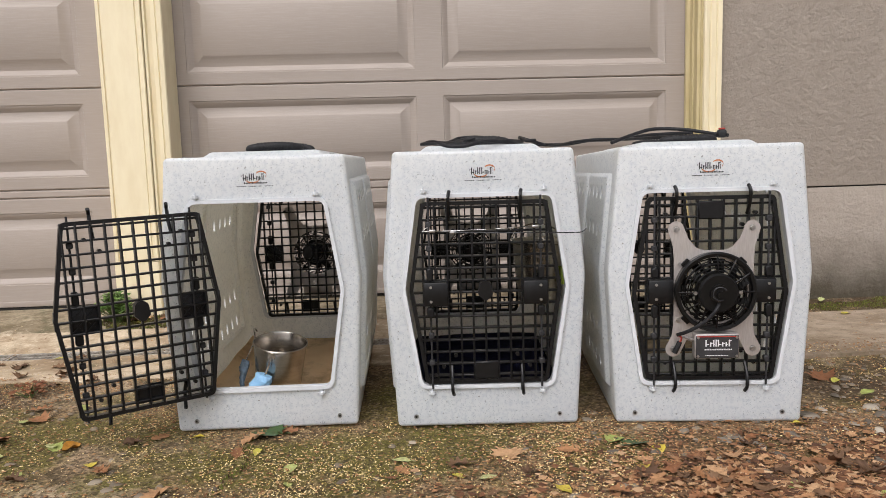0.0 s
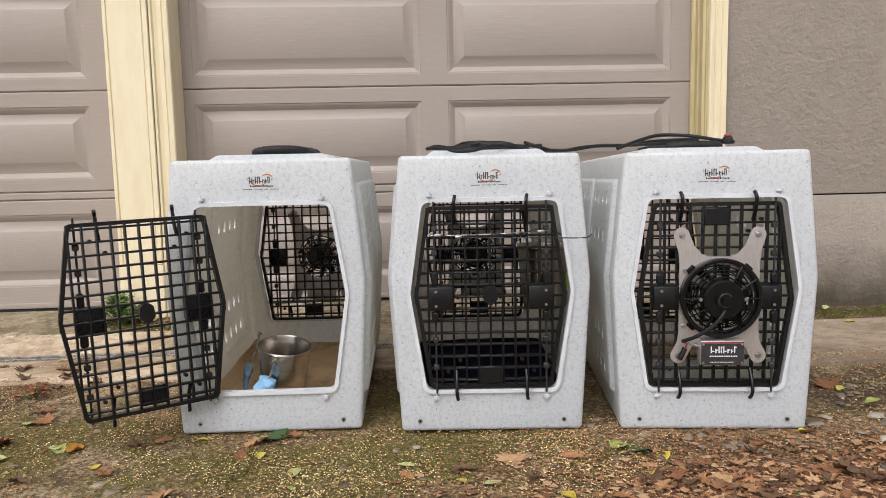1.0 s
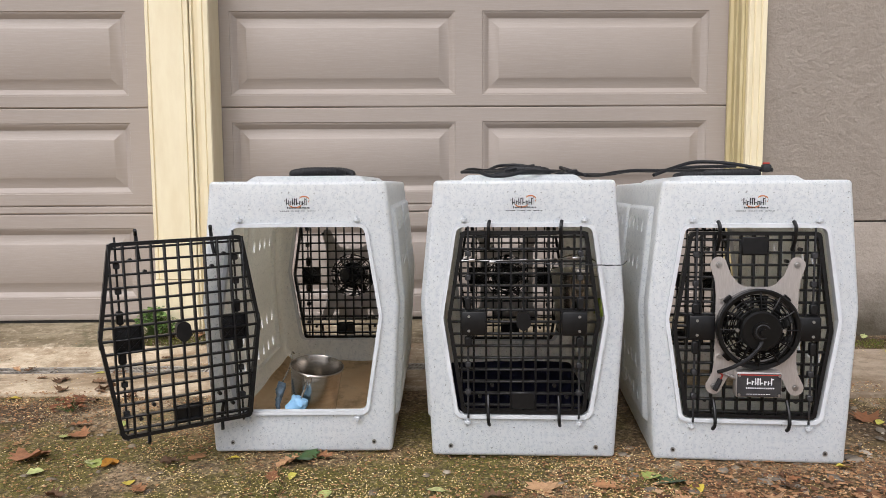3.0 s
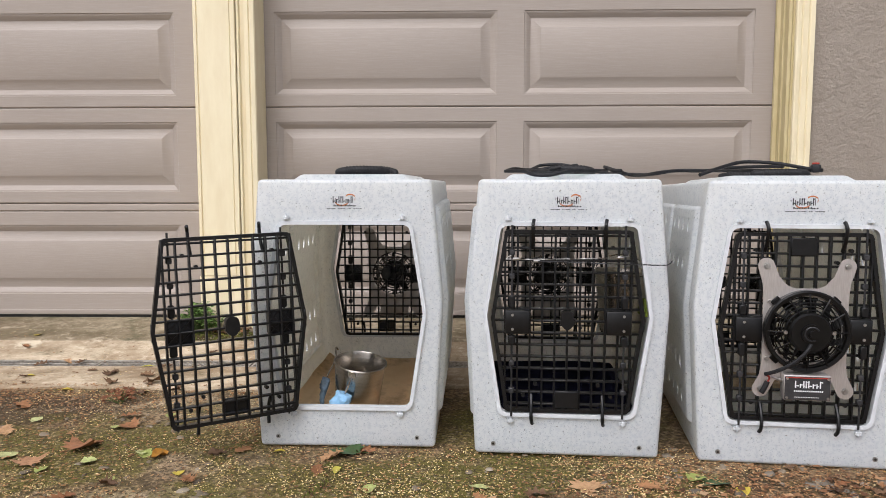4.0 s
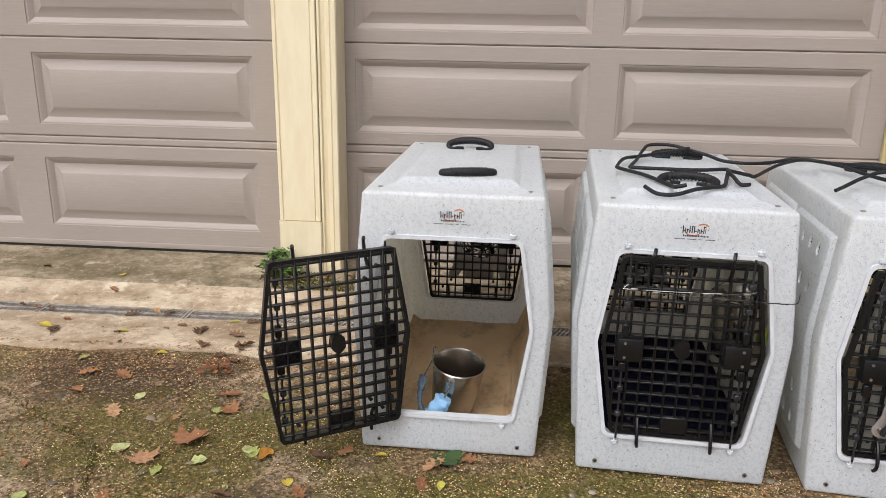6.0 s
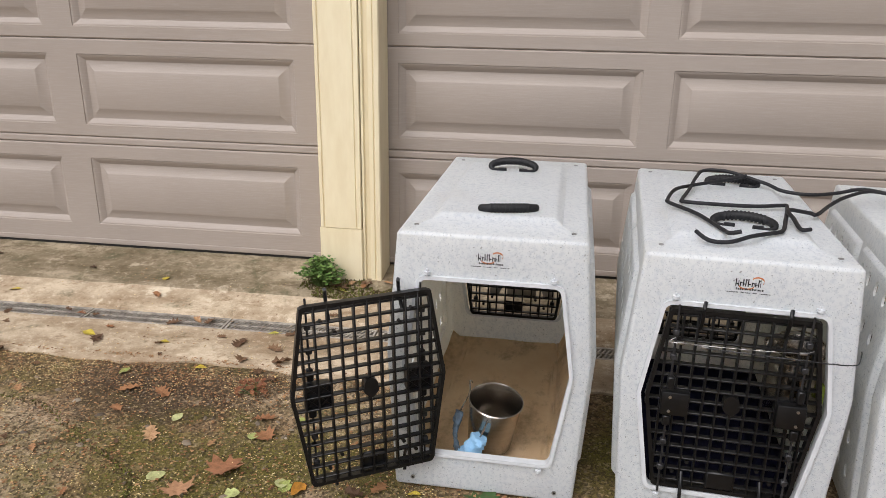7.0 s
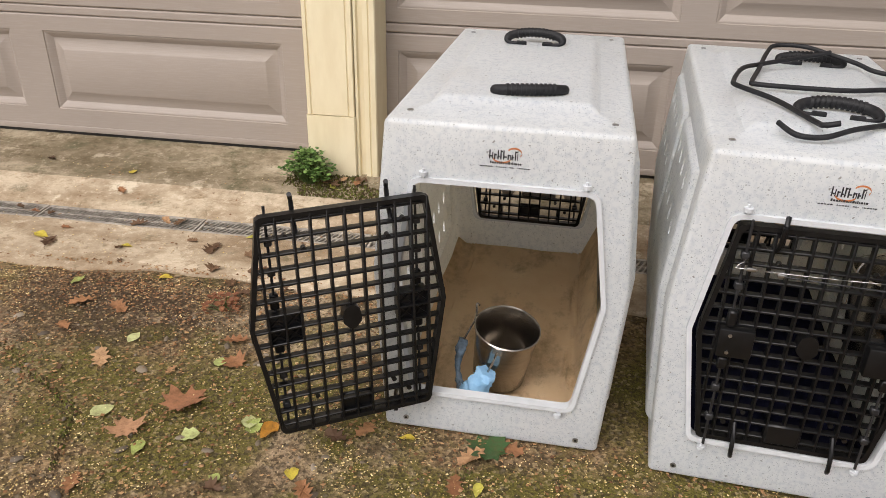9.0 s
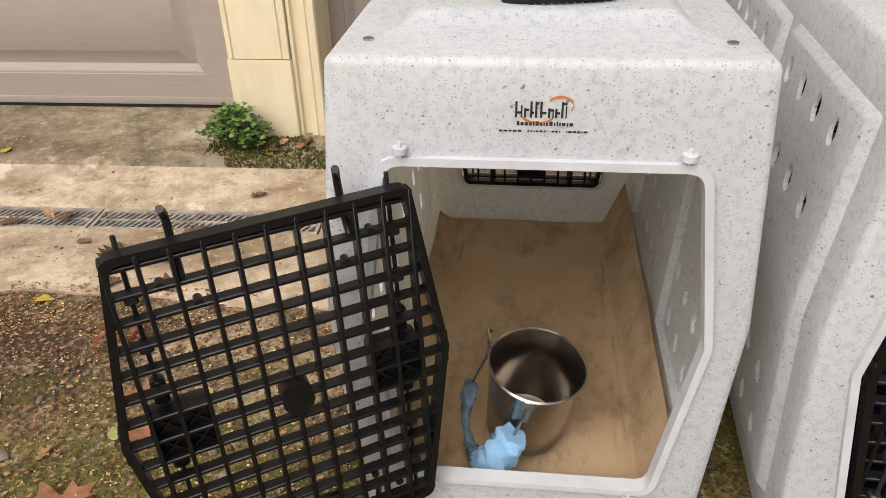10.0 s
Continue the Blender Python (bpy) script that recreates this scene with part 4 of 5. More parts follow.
def build_crate(m, label, front_gate, handles):
    c = thing("dog_crate", m, label, "dog crate", "row of dog crates")
    part("shell", SHELL_MESH, None, c)
    part("front_lip", lip_bm(False), M_LIP, c, "plain white moulded lip")
    part("rear_lip", lip_bm(True), M_LIP, c, "plain white moulded lip")
    for x, z0, z1 in ((-0.148, 0.594, 0.612), (0.148, 0.594, 0.612), (-0.140, 0.082, 0.100), (0.140, 0.082, 0.100)):
        bm = cyl(bmesh.new(), (x, -0.006, z0), (x, -0.006, z1), 0.0080, 16)
        bmesh.ops.bevel(bm, geom=[e for e in bm.edges if abs(e.verts[0].co.z - e.verts[1].co.z) < 1e-5], offset=0.0055, segments=4, affect="EDGES")
        part("peg", bm, M_LIP, c)
    for x in (-0.183, 0.183):
        s = part("screw", cyl(bmesh.new(), (x, -0.002, 0.027), (x, 0.004, 0.027), 0.006, 14), M_SCREW, c)
        part("recess", cyl(bmesh.new(), (x, -0.003, 0.027), (x, 0.0, 0.027), 0.003, 8), M_SEAL, s)
        for y in (0.06, LEN - 0.06):
            part("rivet", cyl(bmesh.new(), (x * 1.02, y, HGT - 0.004 - FALL * y / LEN), (x * 1.02, y, HGT + 0.002 - FALL * y / LEN), 0.006, 10), M_SCREW, c)
    logo_parts(c)
    if front_gate is not None:
        gate_parts(c, front_gate[0], front_gate[1])
    gate_parts(c, pose(0, LEN + 0.002, 0.107, 0, 0, 180))
    for (x, y, rz, rx, arch) in handles:
        handle_parts(c, pose(x, y, HGT + FIELD - FALL * y / LEN, rx, 0, rz), arch)
    return c


C1 = pose(-0.5295, 2.005, 0.004, 0, 0, -1.2)
C2 = pose(0.0335, 1.950, 0.004, 0, 0, -4.2)
C3 = pose(0.589, 1.900, 0.001, -0.8, 0, -7.0)
open_gate = C1.inverted() @ pose(-0.802, 1.919, 0.338, -2.3, -0.9, 29.8) @ pose(0, 0, -0.231, 0, 0, 180)
crate_1 = build_crate(C1, "speckled white plastic dog crate with its grille door swung open", (open_gate, False), ((0.018, 0.205, 12, 74, 0.034), (-0.005, 0.640, 0, -62, 0.036)))
crate_2 = build_crate(C2, "speckled white dog crate, closed black grille door, cord on top", (pose(0, -0.004, 0.113), False), ((0.005, 0.200, -8, -76, 0.046), (0.035, 0.640, -4, -72, 0.030)))
crate_3 = build_crate(C3, "speckled white dog crate with a fan on its closed door", (pose(0, -0.004, 0.575, 0, 180, 0), False), ((0.0, 0.24, 0, 78, 0.028), (0.0, 0.60, 0, -72, 0.030)))


# ---- fans ----
def fan_unit(m, label):
    f = thing("crate_fan", m @ Matrix.Diagonal((0.93, 0.93, 0.93, 1)), label, "fan", "crate fans")
    def lobe(cx, cz, a0, a1, r=0.021):
        return [(cx + r * math.cos(a), cz + r * math.sin(a)) for a in np.linspace(a0, a1, 9)]
    out = lobe(0.0985, 0.165, -0.35, 2.5) + [(0.066, 0.138), (0.047, 0.116), (0.028, 0.108), (-0.028, 0.108), (-0.047, 0.116), (-0.066, 0.138)]
    out += lobe(-0.0985, 0.165, 0.65, 3.5) + [(-0.107, 0.120), (-0.104, 0.085), (-0.104, 0.03), (-0.104, -0.04), (-0.104, -0.09), (-0.108, -0.120)]
    out += lobe(-0.104, -0.158, 2.85, 5.7) + [(-0.07, -0.135), (-0.045, -0.122), (0.045, -0.122), (0.07, -0.135)]
    out += lobe(0.104, -0.158, 3.75, 6.6) + [(0.108, -0.120), (0.104, -0.09), (0.104, -0.04), (0.104, 0.03), (0.104, 0.085), (0.107, 0.120)]
    hole = [(0.088 * math.cos(a), 0.088 * math.sin(a)) for a in np.linspace(0, 2 * math.pi, 40, endpoint=False)]
    bm = bmesh.new()
    loops = []
    for y in (-0.004, -0.001):
        a = [bm.verts.new((x, y, z)) for x, z in out]
        b = [bm.verts.new((x, y, z)) for x, z in hole]
        ed = [bm.edges.new((l[i], l[(i + 1) % len(l)])) for l in (a, b) for i in range(len(l))]
        bmesh.ops.triangle_fill(bm, use_beauty=True, use_dissolve=False, edges=ed)
        loops.append((a, b))
    for la, lb in zip(*loops):
        for i in range(len(la)):
            j = (i + 1) % len(la)
            bm.faces.new((la[i], la[j], lb[j], lb[i]))
    plate = part("mounting_plate", bm, M_ALU, f, "brushed aluminium X-shaped mounting plate", smooth=25)
    for x, z in ((0.0985, 0.165), (-0.0985, 0.165), (-0.104, -0.158), (0.104, -0.158)):
        bm = cyl(bmesh.new(), (x, -0.005, z), (x, -0.004, z), 0.009, 14)
        cyl(bm, (x, -0.009, z), (x, -0.005, z), 0.0055, 10, 0.0062)
        part("screw", bm, M_SCREW, plate)
    # shroud
    bm = bmesh.new()
    nseg = 48
    ring = [(0.104, -0.004), (0.106, -0.030), (0.102, -0.034), (0.094, -0.033), (0.092, -0.004)]
    rows = [[bm.verts.new((r * math.cos(2 * math.pi * i / nseg), y, r * math.sin(2 * math.pi * i / nseg))) for r, y in ring] for i in range(nseg)]
    for i in range(nseg):
        A, B = rows[i], rows[(i + 1) % nseg]
        for j in range(len(ring)):
            bm.faces.new((A[j], A[(j + 1) % len(ring)], B[(j + 1) % len(ring)], B[j]))
    for a in (0.75, 2.4, 3.9, 5.5):
        box(bm, (-0.012, -0.012, 0.095), (0.012, -0.004, 0.113), 0.002, 1, m=pose(0, 0, 0, 0, math.degrees(a), 0))
    shroud = part("shroud", bm, M_GLOSS, f)
    # guard rings and spokes
    bm = bmesh.new()
    for k, r in enumerate((0.058, 0.067, 0.076, 0.085)):
        pts = [(r * math.cos(a), -0.040 + 0.0012 * k, r * math.sin(a)) for a in np.linspace(0, 2 * math.pi, 40, endpoint=False)]
        sweep(bm, pts, 0.0016, 5, closed=True)
    for k in range(12):
        a = 2 * math.pi * k / 12
        ca, sa = math.cos(a), math.sin(a)
        sweep(bm, [(0.045 * ca, -0.042, 0.045 * sa), (0.075 * ca, -0.0405, 0.075 * sa), (0.098 * ca, -0.034, 0.098 * sa)], 0.0022, 6)
    part("guard", bm, M_GLOSS, f)
    bm = bmesh.new()
    for r in (0.030, 0.045, 0.059, 0.072, 0.084):
        sweep(bm, [(r * math.cos(a), 0.001, r * math.sin(a)) for a in np.linspace(0, 2 * math.pi, 36, endpoint=False)], 0.0018, 5, closed=True)
    for k in range(6):
        a = math.pi * k / 3 + 0.2
        sweep(bm, [(0.012 * math.cos(a), 0.001, 0.012 * math.sin(a)), (0.089 * math.cos(a), 0.001, 0.089 * math.sin(a))], 0.003, 6)
    cyl(bm, (0, -0.004, 0), (0, 0.004, 0), 0.022, 24)
    part("rear_guard", bm, M_GLOSS, f)
    # blades behind the guard
    for k in range(10):
        bm = bmesh.new()
        a0 = 2 * math.pi * k / 10
        cols = []
        for i in range(5):
            r = 0.045 + 0.011 * i
            cols.append([bm.verts.new((r * math.cos(a0 + 0.25 * i / 4 + s), y, r * math.sin(a0 + 0.25 * i / 4 + s))) for s, y in ((0, -0.028), (0.10, -0.020), (0.19, -0.013), (0.19, -0.0115), (0.10, -0.0185), (0, -0.0265))])
        for A, B in zip(cols, cols[1:]):
            for j in range(6):
                bm.faces.new((A[j], A[(j + 1) % 6], B[(j + 1) % 6], B[j]))
        bm.faces.new(cols[0])
        bm.faces.new(cols[-1][::-1])
        part("blade", bm, M_GLOSS, f)
    # motor
    bm = bmesh.new()
    cyl(bm, (0, -0.050, 0), (0, -0.008, 0), 0.052, 36)
    cyl(bm, (0, -0.056, 0), (0, -0.049, 0), 0.047, 36, 0.052)
    cyl(bm, (0, -0.064, 0), (0, -0.055, 0), 0.024, 28)
    cyl(bm, (0, -0.074, 0), (0, -0.063, 0), 0.009, 18)
    motor = part("motor", bm, M_GLOSS, f)
    part("rotor", cyl(bmesh.new(), (0, -0.0085, 0), (0, -0.005, 0), 0.047, 32, 0.044), M_ROTOR, f, "dull grey fan rotor")
    part("cap_ring", sweep(bmesh.new(), [(0.0175 * math.cos(a), -0.0645, 0.0175 * math.sin(a)) for a in np.linspace(0.5, 5.2, 22)], 0.0022, 6), M_ROD, motor)
    for x in (-0.058, 0.058):
        bm = cyl(bmesh.new(), (x, -0.046, 0.0), (x, -0.036, 0.0), 0.005, 12)
        part("bolt", bm, M_SCREW, motor)
    for x, z in ((-0.088, 0.072), (0.062, 0.082), (-0.092, -0.078)):
        part("bolt", cyl(bmesh.new(), (x, -0.010, z), (x, -0.004, z), 0.006, 12), M_SCREW, f)
    # cable, plug and control box
    part("cable", sweep(bmesh.new(), smooth_path([(0.0, -0.058, -0.024), (-0.012, -0.064, -0.045), (-0.04, -0.060, -0.075), (-0.075, -0.045, -0.100), (-0.098, -0.022, -0.115)], 5), 0.005, 8), M_RUBBER, f)
    part("plug", sweep(bmesh.new(), smooth_path([(-0.090, -0.016, -0.135), (-0.096, -0.016, -0.150), (-0.103, -0.014, -0.166)], 3), 0.007, 8), M_RUBBER, f)
    part("wire", sweep(bmesh.new(), smooth_path([(-0.098, -0.022, -0.115), (-0.086, -0.018, -0.124), (-0.090, -0.016, -0.137)], 4), 0.0025, 6), M_RED, f, "red wire at the plug")
    part("toggle", cyl(cyl(bmesh.new(), (-0.066, -0.020, -0.126), (-0.056, -0.020, -0.130), 0.006, 10), (-0.084, -0.022, -0.120), (-0.064, -0.020, -0.127), 0.003, 8), M_SCREW, f, "chrome toggle switch")
    cb = part("control_box", box(bmesh.new(), (-0.056, -0.040, -0.176), (0.058, -0.005, -0.110), 0.003, 2), M_ALU, f, "aluminium control box")
    lab = part("label", box(bmesh.new(), (-0.054, -0.0415, -0.174), (0.056, -0.039, -0.114), 0.001, 1), M_LOGO, cb, "black printed label with a red edge")
    bm = bmesh.new()
    x = -0.030
    for k, w in enumerate((0.012, 0.008, 0.006, 0.006, 0.011, 0.009, 0.008, 0.009)):
        hh = 0.018 if k in (0, 2, 3, 4, 7) else 0.011
        box(bm, (x, -0.0424, -0.143), (x + 0.003, -0.041, -0.143 + hh))
        box(bm, (x, -0.0424, -0.143 + (hh - 0.004 if k % 2 else 0.004)), (x + w * 0.8, -0.041, -0.143 + (hh - 0.0012 if k % 2 else 0.0066)))
        x += w
    x = -0.032
    while x < 0.036:
        box(bm, (x, -0.0422, -0.153), (x + 0.003, -0.041, -0.1495))
        x += 0.0045
    x = -0.030
    while x < 0.03:
        box(bm, (x, -0.0422, -0.168), (x + 0.0026, -0.041, -0.1662))
        x += 0.004
    part("print", bm, M_WHITE, cb, "white printed strokes")
    part("red_edge", box(bmesh.new(), (-0.052, -0.0423, -0.118), (0.054, -0.041, -0.1155)), M_RED, cb)
    for x in (-0.049, 0.051):
        for z in (-0.169, -0.119):
            part("screw", cyl(bmesh.new(), (x, -0.044, z), (x, -0.041, z), 0.0035, 10), M_SCREW, cb)
    return f


FAN_Z = 0.342
fan_unit(C3 @ pose(0.005, -0.012, FAN_Z), "black round fan on an aluminium plate with labelled control box")
fan_unit(C1 @ pose(0.025, LEN + 0.024, FAN_Z - 0.004, 0, 0, 180), "black round fan on an aluminium plate behind a rear grille")
fan_unit(C2 @ pose(-0.012, LEN + 0.024, FAN_Z - 0.006, 0, 0, 180), "black round fan on an aluminium plate behind a rear grille")


# ---- inside the crates ----
def crate_mat(m, mat, label, curl):
    bm = bmesh.new()
    nx, ny = 90, 60
    rows = []
    for j in range(ny + 1):
        y = 0.014 + (LEN - 0.05) * j / ny
        row = []
        for i in range(nx + 1):
            u = -1 + 2 * i / nx
            x = u * 0.214
            z = 0.026 + 0.004 * noise.noise(Vector((x * 9, y * 7, 1)))
            e = max(0.0, u - 0.80) + 0.3 * max(0.0, -u - 0.88)
            z += e * curl * (0.85 + 0.6 * y) * 1.3
            z += max(0.0, y - 0.86) * (0.10 + 0.5 * max(0.0, u) ** 6)
            # broken lengthwise creases, one along each side
            for u0, wide, seed in ((0.70, 0.016, 3.0), (0.76, 0.010, 9.0), (-0.80, 0.012, 5.0), (-0.73, 0.010, 7.0)):
                wob = u0 + 0.05 * noise.noise(Vector((seed, y * 5, 0))) + 0.015 * noise.noise(Vector((seed, y * 31, 1)))
                deep = max(0.0, 0.5 + noise.noise(Vector((seed * 2, y * 6, 4))))
                d = (u - wob) / wide
                z += deep * (0.0035 * math.exp(-((d - 2.0) / 1.4) ** 2) - 0.006 * math.exp(-d * d))
            row.append(bm.verts.new((x * (1 + 0.02 * noise.noise(Vector((0, y * 6, u)))), y, z)))
        rows.append(row)
    for A, B in zip(rows, rows[1:]):
        for i in range(nx):
            bm.faces.new((A[i], A[i + 1], B[i + 1], B[i]))
    bmesh.ops.solidify(bm, geom=list(bm.faces), thickness=0.004)
    ob = part("crate_mat", bm, mat, smooth=60)
    ob.matrix_basis = m
    return tagged(ob, label, "mat", "crate mats")


crate_mat(C1, M_MAT, "creased tan crate mat with worn dirty patches on the crate floor", 0.30)


def navy_bed():
    bm = bmesh.new()
    bmesh.ops.create_grid(bm, x_segments=40, y_segments=44, size=0.5)
    for v in bm.verts:
        x, y = v.co.x * 0.446, (v.co.y + 0.5) * (LEN - 0.06) + 0.02
        e = min(0.5 - abs(v.co.x), 0.5 - abs(v.co.y)) * 2
        z = 0.016 + 0.026 * min(1, e * 9) ** 0.5 + 0.006 * noise.noise(Vector((x * 11, y * 9, 0)))
        # a bolster rolled up along one side
        z += 0.062 * math.exp(-((x - 0.165) / 0.030) ** 2 - ((y - 0.40) / 0.22) ** 2)
        v.co = (x, y, z)
    bmesh.ops.solidify(bm, geom=list(bm.faces), thickness=0.008)
    ob = part("dog_bed", bm, M_NAVY, smooth=180)
    ob.matrix_basis = C2
    return tagged(ob, "thin navy padded bed with a rolled bolster on the crate floor", "dog bed")


navy_bed()


def bucket(m, label, r0, r1, h, bail):
    b = thing("steel_bucket", m, label, "bucket", "steel buckets")
    bm = bmesh.new()
    prof = [(0.0, 0.004), (r0 - 0.012, 0.004), (r0 - 0.003, 0.0), (r0, 0.004), (r0 + (r1 - r0) * 0.5, h * 0.5), (r1, h - 0.006), (r1 + 0.003, h - 0.004), (r1 + 0.0035, h), (r1 + 0.001, h + 0.002), (r1 - 0.0015, h - 0.002), (r0 + (r1 - r0) * 0.5 - 0.0015, h * 0.5), (r0 - 0.004, 0.010), (r0 - 0.012, 0.006), (0.0, 0.006)]
    n = 48
    rows = []
    for r, z in prof:
        rows.append([bm.verts.new((0, 0, z))] if r == 0 else [bm.verts.new((r * math.cos(2 * math.pi * i / n), r * math.sin(2 * math.pi * i / n), z)) for i in range(n)])
    for A, B in zip(rows, rows[1:]):
        for i in range(n):
            j = (i + 1) % n
            if len(A) == 1:
                bm.faces.new((A[0], B[j], B[i]))
            elif len(B) == 1:
                bm.faces.new((A[i], A[j], B[0]))
            else:
                bm.faces.new((A[i], A[j], B[j], B[i]))
    part("pail", bm, M_STEEL, b, "polished stainless pail", smooth=35)
    return b


bk = bucket(pose(-0.529, 2.176, 0.046, 8.5, 6.4, 0), "stainless steel bucket with blue-wrapped handle on the mat", 0.060, 0.0713, 0.151, True)
for a in (-1.75, 2.85):
    ca, sa = math.cos(a), math.sin(a)
    bm = box(bmesh.new(), (-0.010, -0.0015, -0.010), (0.010, 0.003, 0.008), 0.001, 1, m=pose(0.0725 * ca, 0.0725 * sa, 0.142, 0, 0, math.degrees(a) - 90))
    part("ear", bm, M_STEEL, bk)
bail_pts = smooth_path([(0.075 * math.cos(-1.75), 0.075 * math.sin(-1.75), 0.140), (-0.020, -0.083, 0.108), (-0.036, -0.094, 0.062), (-0.056, -0.092, 0.026), (-0.078, -0.070, 0.012), (-0.094, -0.036, 0.040), (-0.093, -0.004, 0.085), (0.078 * math.cos(2.85), 0.078 * math.sin(2.85), 0.140), (-0.078, 0.038, 0.168), (-0.072, 0.046, 0.160)], 8)
bail = part("bail", sweep(bmesh.new(), bail_pts, 0.0025, 6), M_STEEL, bk)


def wrap_girth(t):
    """A loose cloth sleeve, flared and creased at its upper end."""
    return 0.0125 + 0.012 * math.sin(math.pi * min(1.0, 0.22 + 0.80 * t)) ** 0.8 + 0.0012 * math.sin(23 * t)


part("blue_wrap", sweep(bmesh.new(), bail_pts[11:31], wrap_girth, 18, wobble=0.38), M_BLUE, bail, "crumpled pale blue wrap")
part("grey_wrap", sweep(bmesh.new(), bail_pts[27:50], lambda t: 0.0085 + 0.003 * math.sin(9 * t), 12, wobble=0.6), M_GREYTAPE, bail, "worn grey tape")

bk2 = bucket(C2 @ pose(0.150, 0.115, 0.300), "stainless steel bucket hung inside a crate beside the door", 0.058, 0.072, 0.160, False)
part("bail", sweep(bmesh.new(), [(0.076 * math.cos(a) * 0.9 - 0.01, -0.03 + 0.02 * math.sin(a), 0.155 + 0.05 * math.sin(a)) for a in np.linspace(0.1, 3.0, 14)], 0.0022, 6), M_STEEL, bk2)
part("lime_tag", box(bmesh.new(), (0.048, -0.062, 0.050), (0.056, -0.040, 0.095), 0.003, 2), M_LIME, bk2, "lime green tag")


# ---- tie-out cable across the middle crate's door ----
def cable_tie():
    t = thing("tie_cable", C2 @ pose(0, -0.030, 0.505), "twisted steel tie cable with clips stretched across a crate door", "cable")
    pts = [(-0.140, 0.006, 0.010), (-0.150, 0.002, 0.002), (-0.138, -0.002, 0.0), (0.0, -0.004, 0.002), (0.115, -0.002, 0.006), (0.145, 0.006, 0.010)]
    part("coil", sweep(bmesh.new(), smooth_path(pts, 12), 0.0009, 6, wobble=1.2), M_SCREW, t)
    pts = [(-0.075, -0.006, -0.004), (0.0, -0.006, -0.006), (0.16, -0.004, -0.010), (0.226, 0.004, -0.012), (0.2455, 0.030, -0.012), (0.2600, 0.075, -0.010)]
    part("rope", sweep(bmesh.new(), smooth_path(pts, 16), 0.0013, 6, wobble=1.0), M_ROD, t)
    for x, z in ((-0.128, 0.001), (0.122, 0.006), (-0.078, -0.004)):
        part("clip", box(bmesh.new(), (x - 0.008, -0.006, z - 0.0035), (x + 0.008, 0.0, z + 0.0035), 0.002, 2), M_SCREW, t)


cable_tie()

# ---- cords on the crate tops ----
TOPZ = HGT + 0.004 + FIELD


def cord(name, pts, r, label, mat=M_RUBBER):
    ob = part(name, sweep(bmesh.new(), smooth_path(pts, 6), r, 8), mat, smooth=60)
    return tagged(ob, label, "cord", "cords on the crates")


Z = TOPZ + 0.006
cord("power_cord", [(-0.068, 2.072, Z), (-0.043, 2.039, Z - 0.010), (0.0, 2.035, Z - 0.010), (0.05, 2.055, Z), (0.098, 2.086, Z), (0.131, 2.112, Z), (0.161, 2.204, Z), (0.196, 2.325, Z), (0.188, 2.340, Z), (0.119, 2.318, Z), (0.026, 2.318, Z), (-0.055, 2.328, Z), (-0.060, 2.350, Z), (-0.026, 2.460, Z), (0.010, 2.570, Z + 0.012), (0.038, 2.620, Z + 0.020), (0.098, 2.615, Z + 0.022), (0.151, 2.595, Z + 0.012), (0.205, 2.570, Z), (0.238, 2.530, Z - 0.008), (0.302, 2.509, Z - 0.010), (0.382, 2.540, Z - 0.010), (0.459, 2.559, Z), (0.530, 2.500, Z), (0.600, 2.400, Z + 0.010), (0.690, 2.280, Z + 0.012)], 0.0050, "black rubber power cord looped on a crate top")
cord("power_cord", [(0.027, 2.055, Z + 0.010), (0.004, 2.059, Z + 0.004), (-0.003, 2.091, Z), (-0.042, 2.217, Z), (-0.095, 2.308, Z), (-0.097, 2.346, Z), (-0.068, 2.423, Z + 0.008), (-0.016, 2.492, Z + 0.004), (0.083, 2.552, Z + 0.010), (0.147, 2.575, Z + 0.020)], 0.0050, "black cord loop round a crate handle")
cord("power_cord", [(0.199, 2.136, Z), (0.176, 2.132, Z), (0.177, 2.200, Z + 0.006), (0.180, 2.262, Z + 0.010), (0.247, 2.309, Z - 0.008), (0.267, 2.314, Z - 0.012), (0.331, 2.417, Z - 0.012), (0.392, 2.483, Z - 0.004), (0.475, 2.532, Z + 0.002), (0.545, 2.455, Z), (0.560, 2.330, Z), (0.600, 2.210, Z), (0.680, 2.170, Z), (0.740, 2.150, Z)], 0.0050, "black cord with a bare end running between crate tops")
cord("power_cord", [(0.414, 2.156, Z - 0.012), (0.440, 2.170, Z - 0.004), (0.500, 2.212, Z + 0.012), (0.560, 2.235, Z + 0.024), (0.640, 2.215, Z + 0.020), (0.700, 2.165, Z + 0.006), (0.730, 2.130, Z)], 0.0050, "black cord with a bare end lying on a crate")
ob = part("cord_plug", box(bmesh.new(), (-0.03, -0.012, 0.0), (0.03, 0.012, 0.022), 0.006, 2), M_RUBBER)
ob.matrix_basis = pose(0.725, 2.16, TOPZ, 0, 0, 70)
tagged(ob, "black cord plug with a red tab lying on a crate", "plug")
part("tab", box(bmesh.new(), (-0.012, -0.009, 0.021), (0.004, 0.009, 0.027), 0.002, 1), M_RED, ob, "red tab")

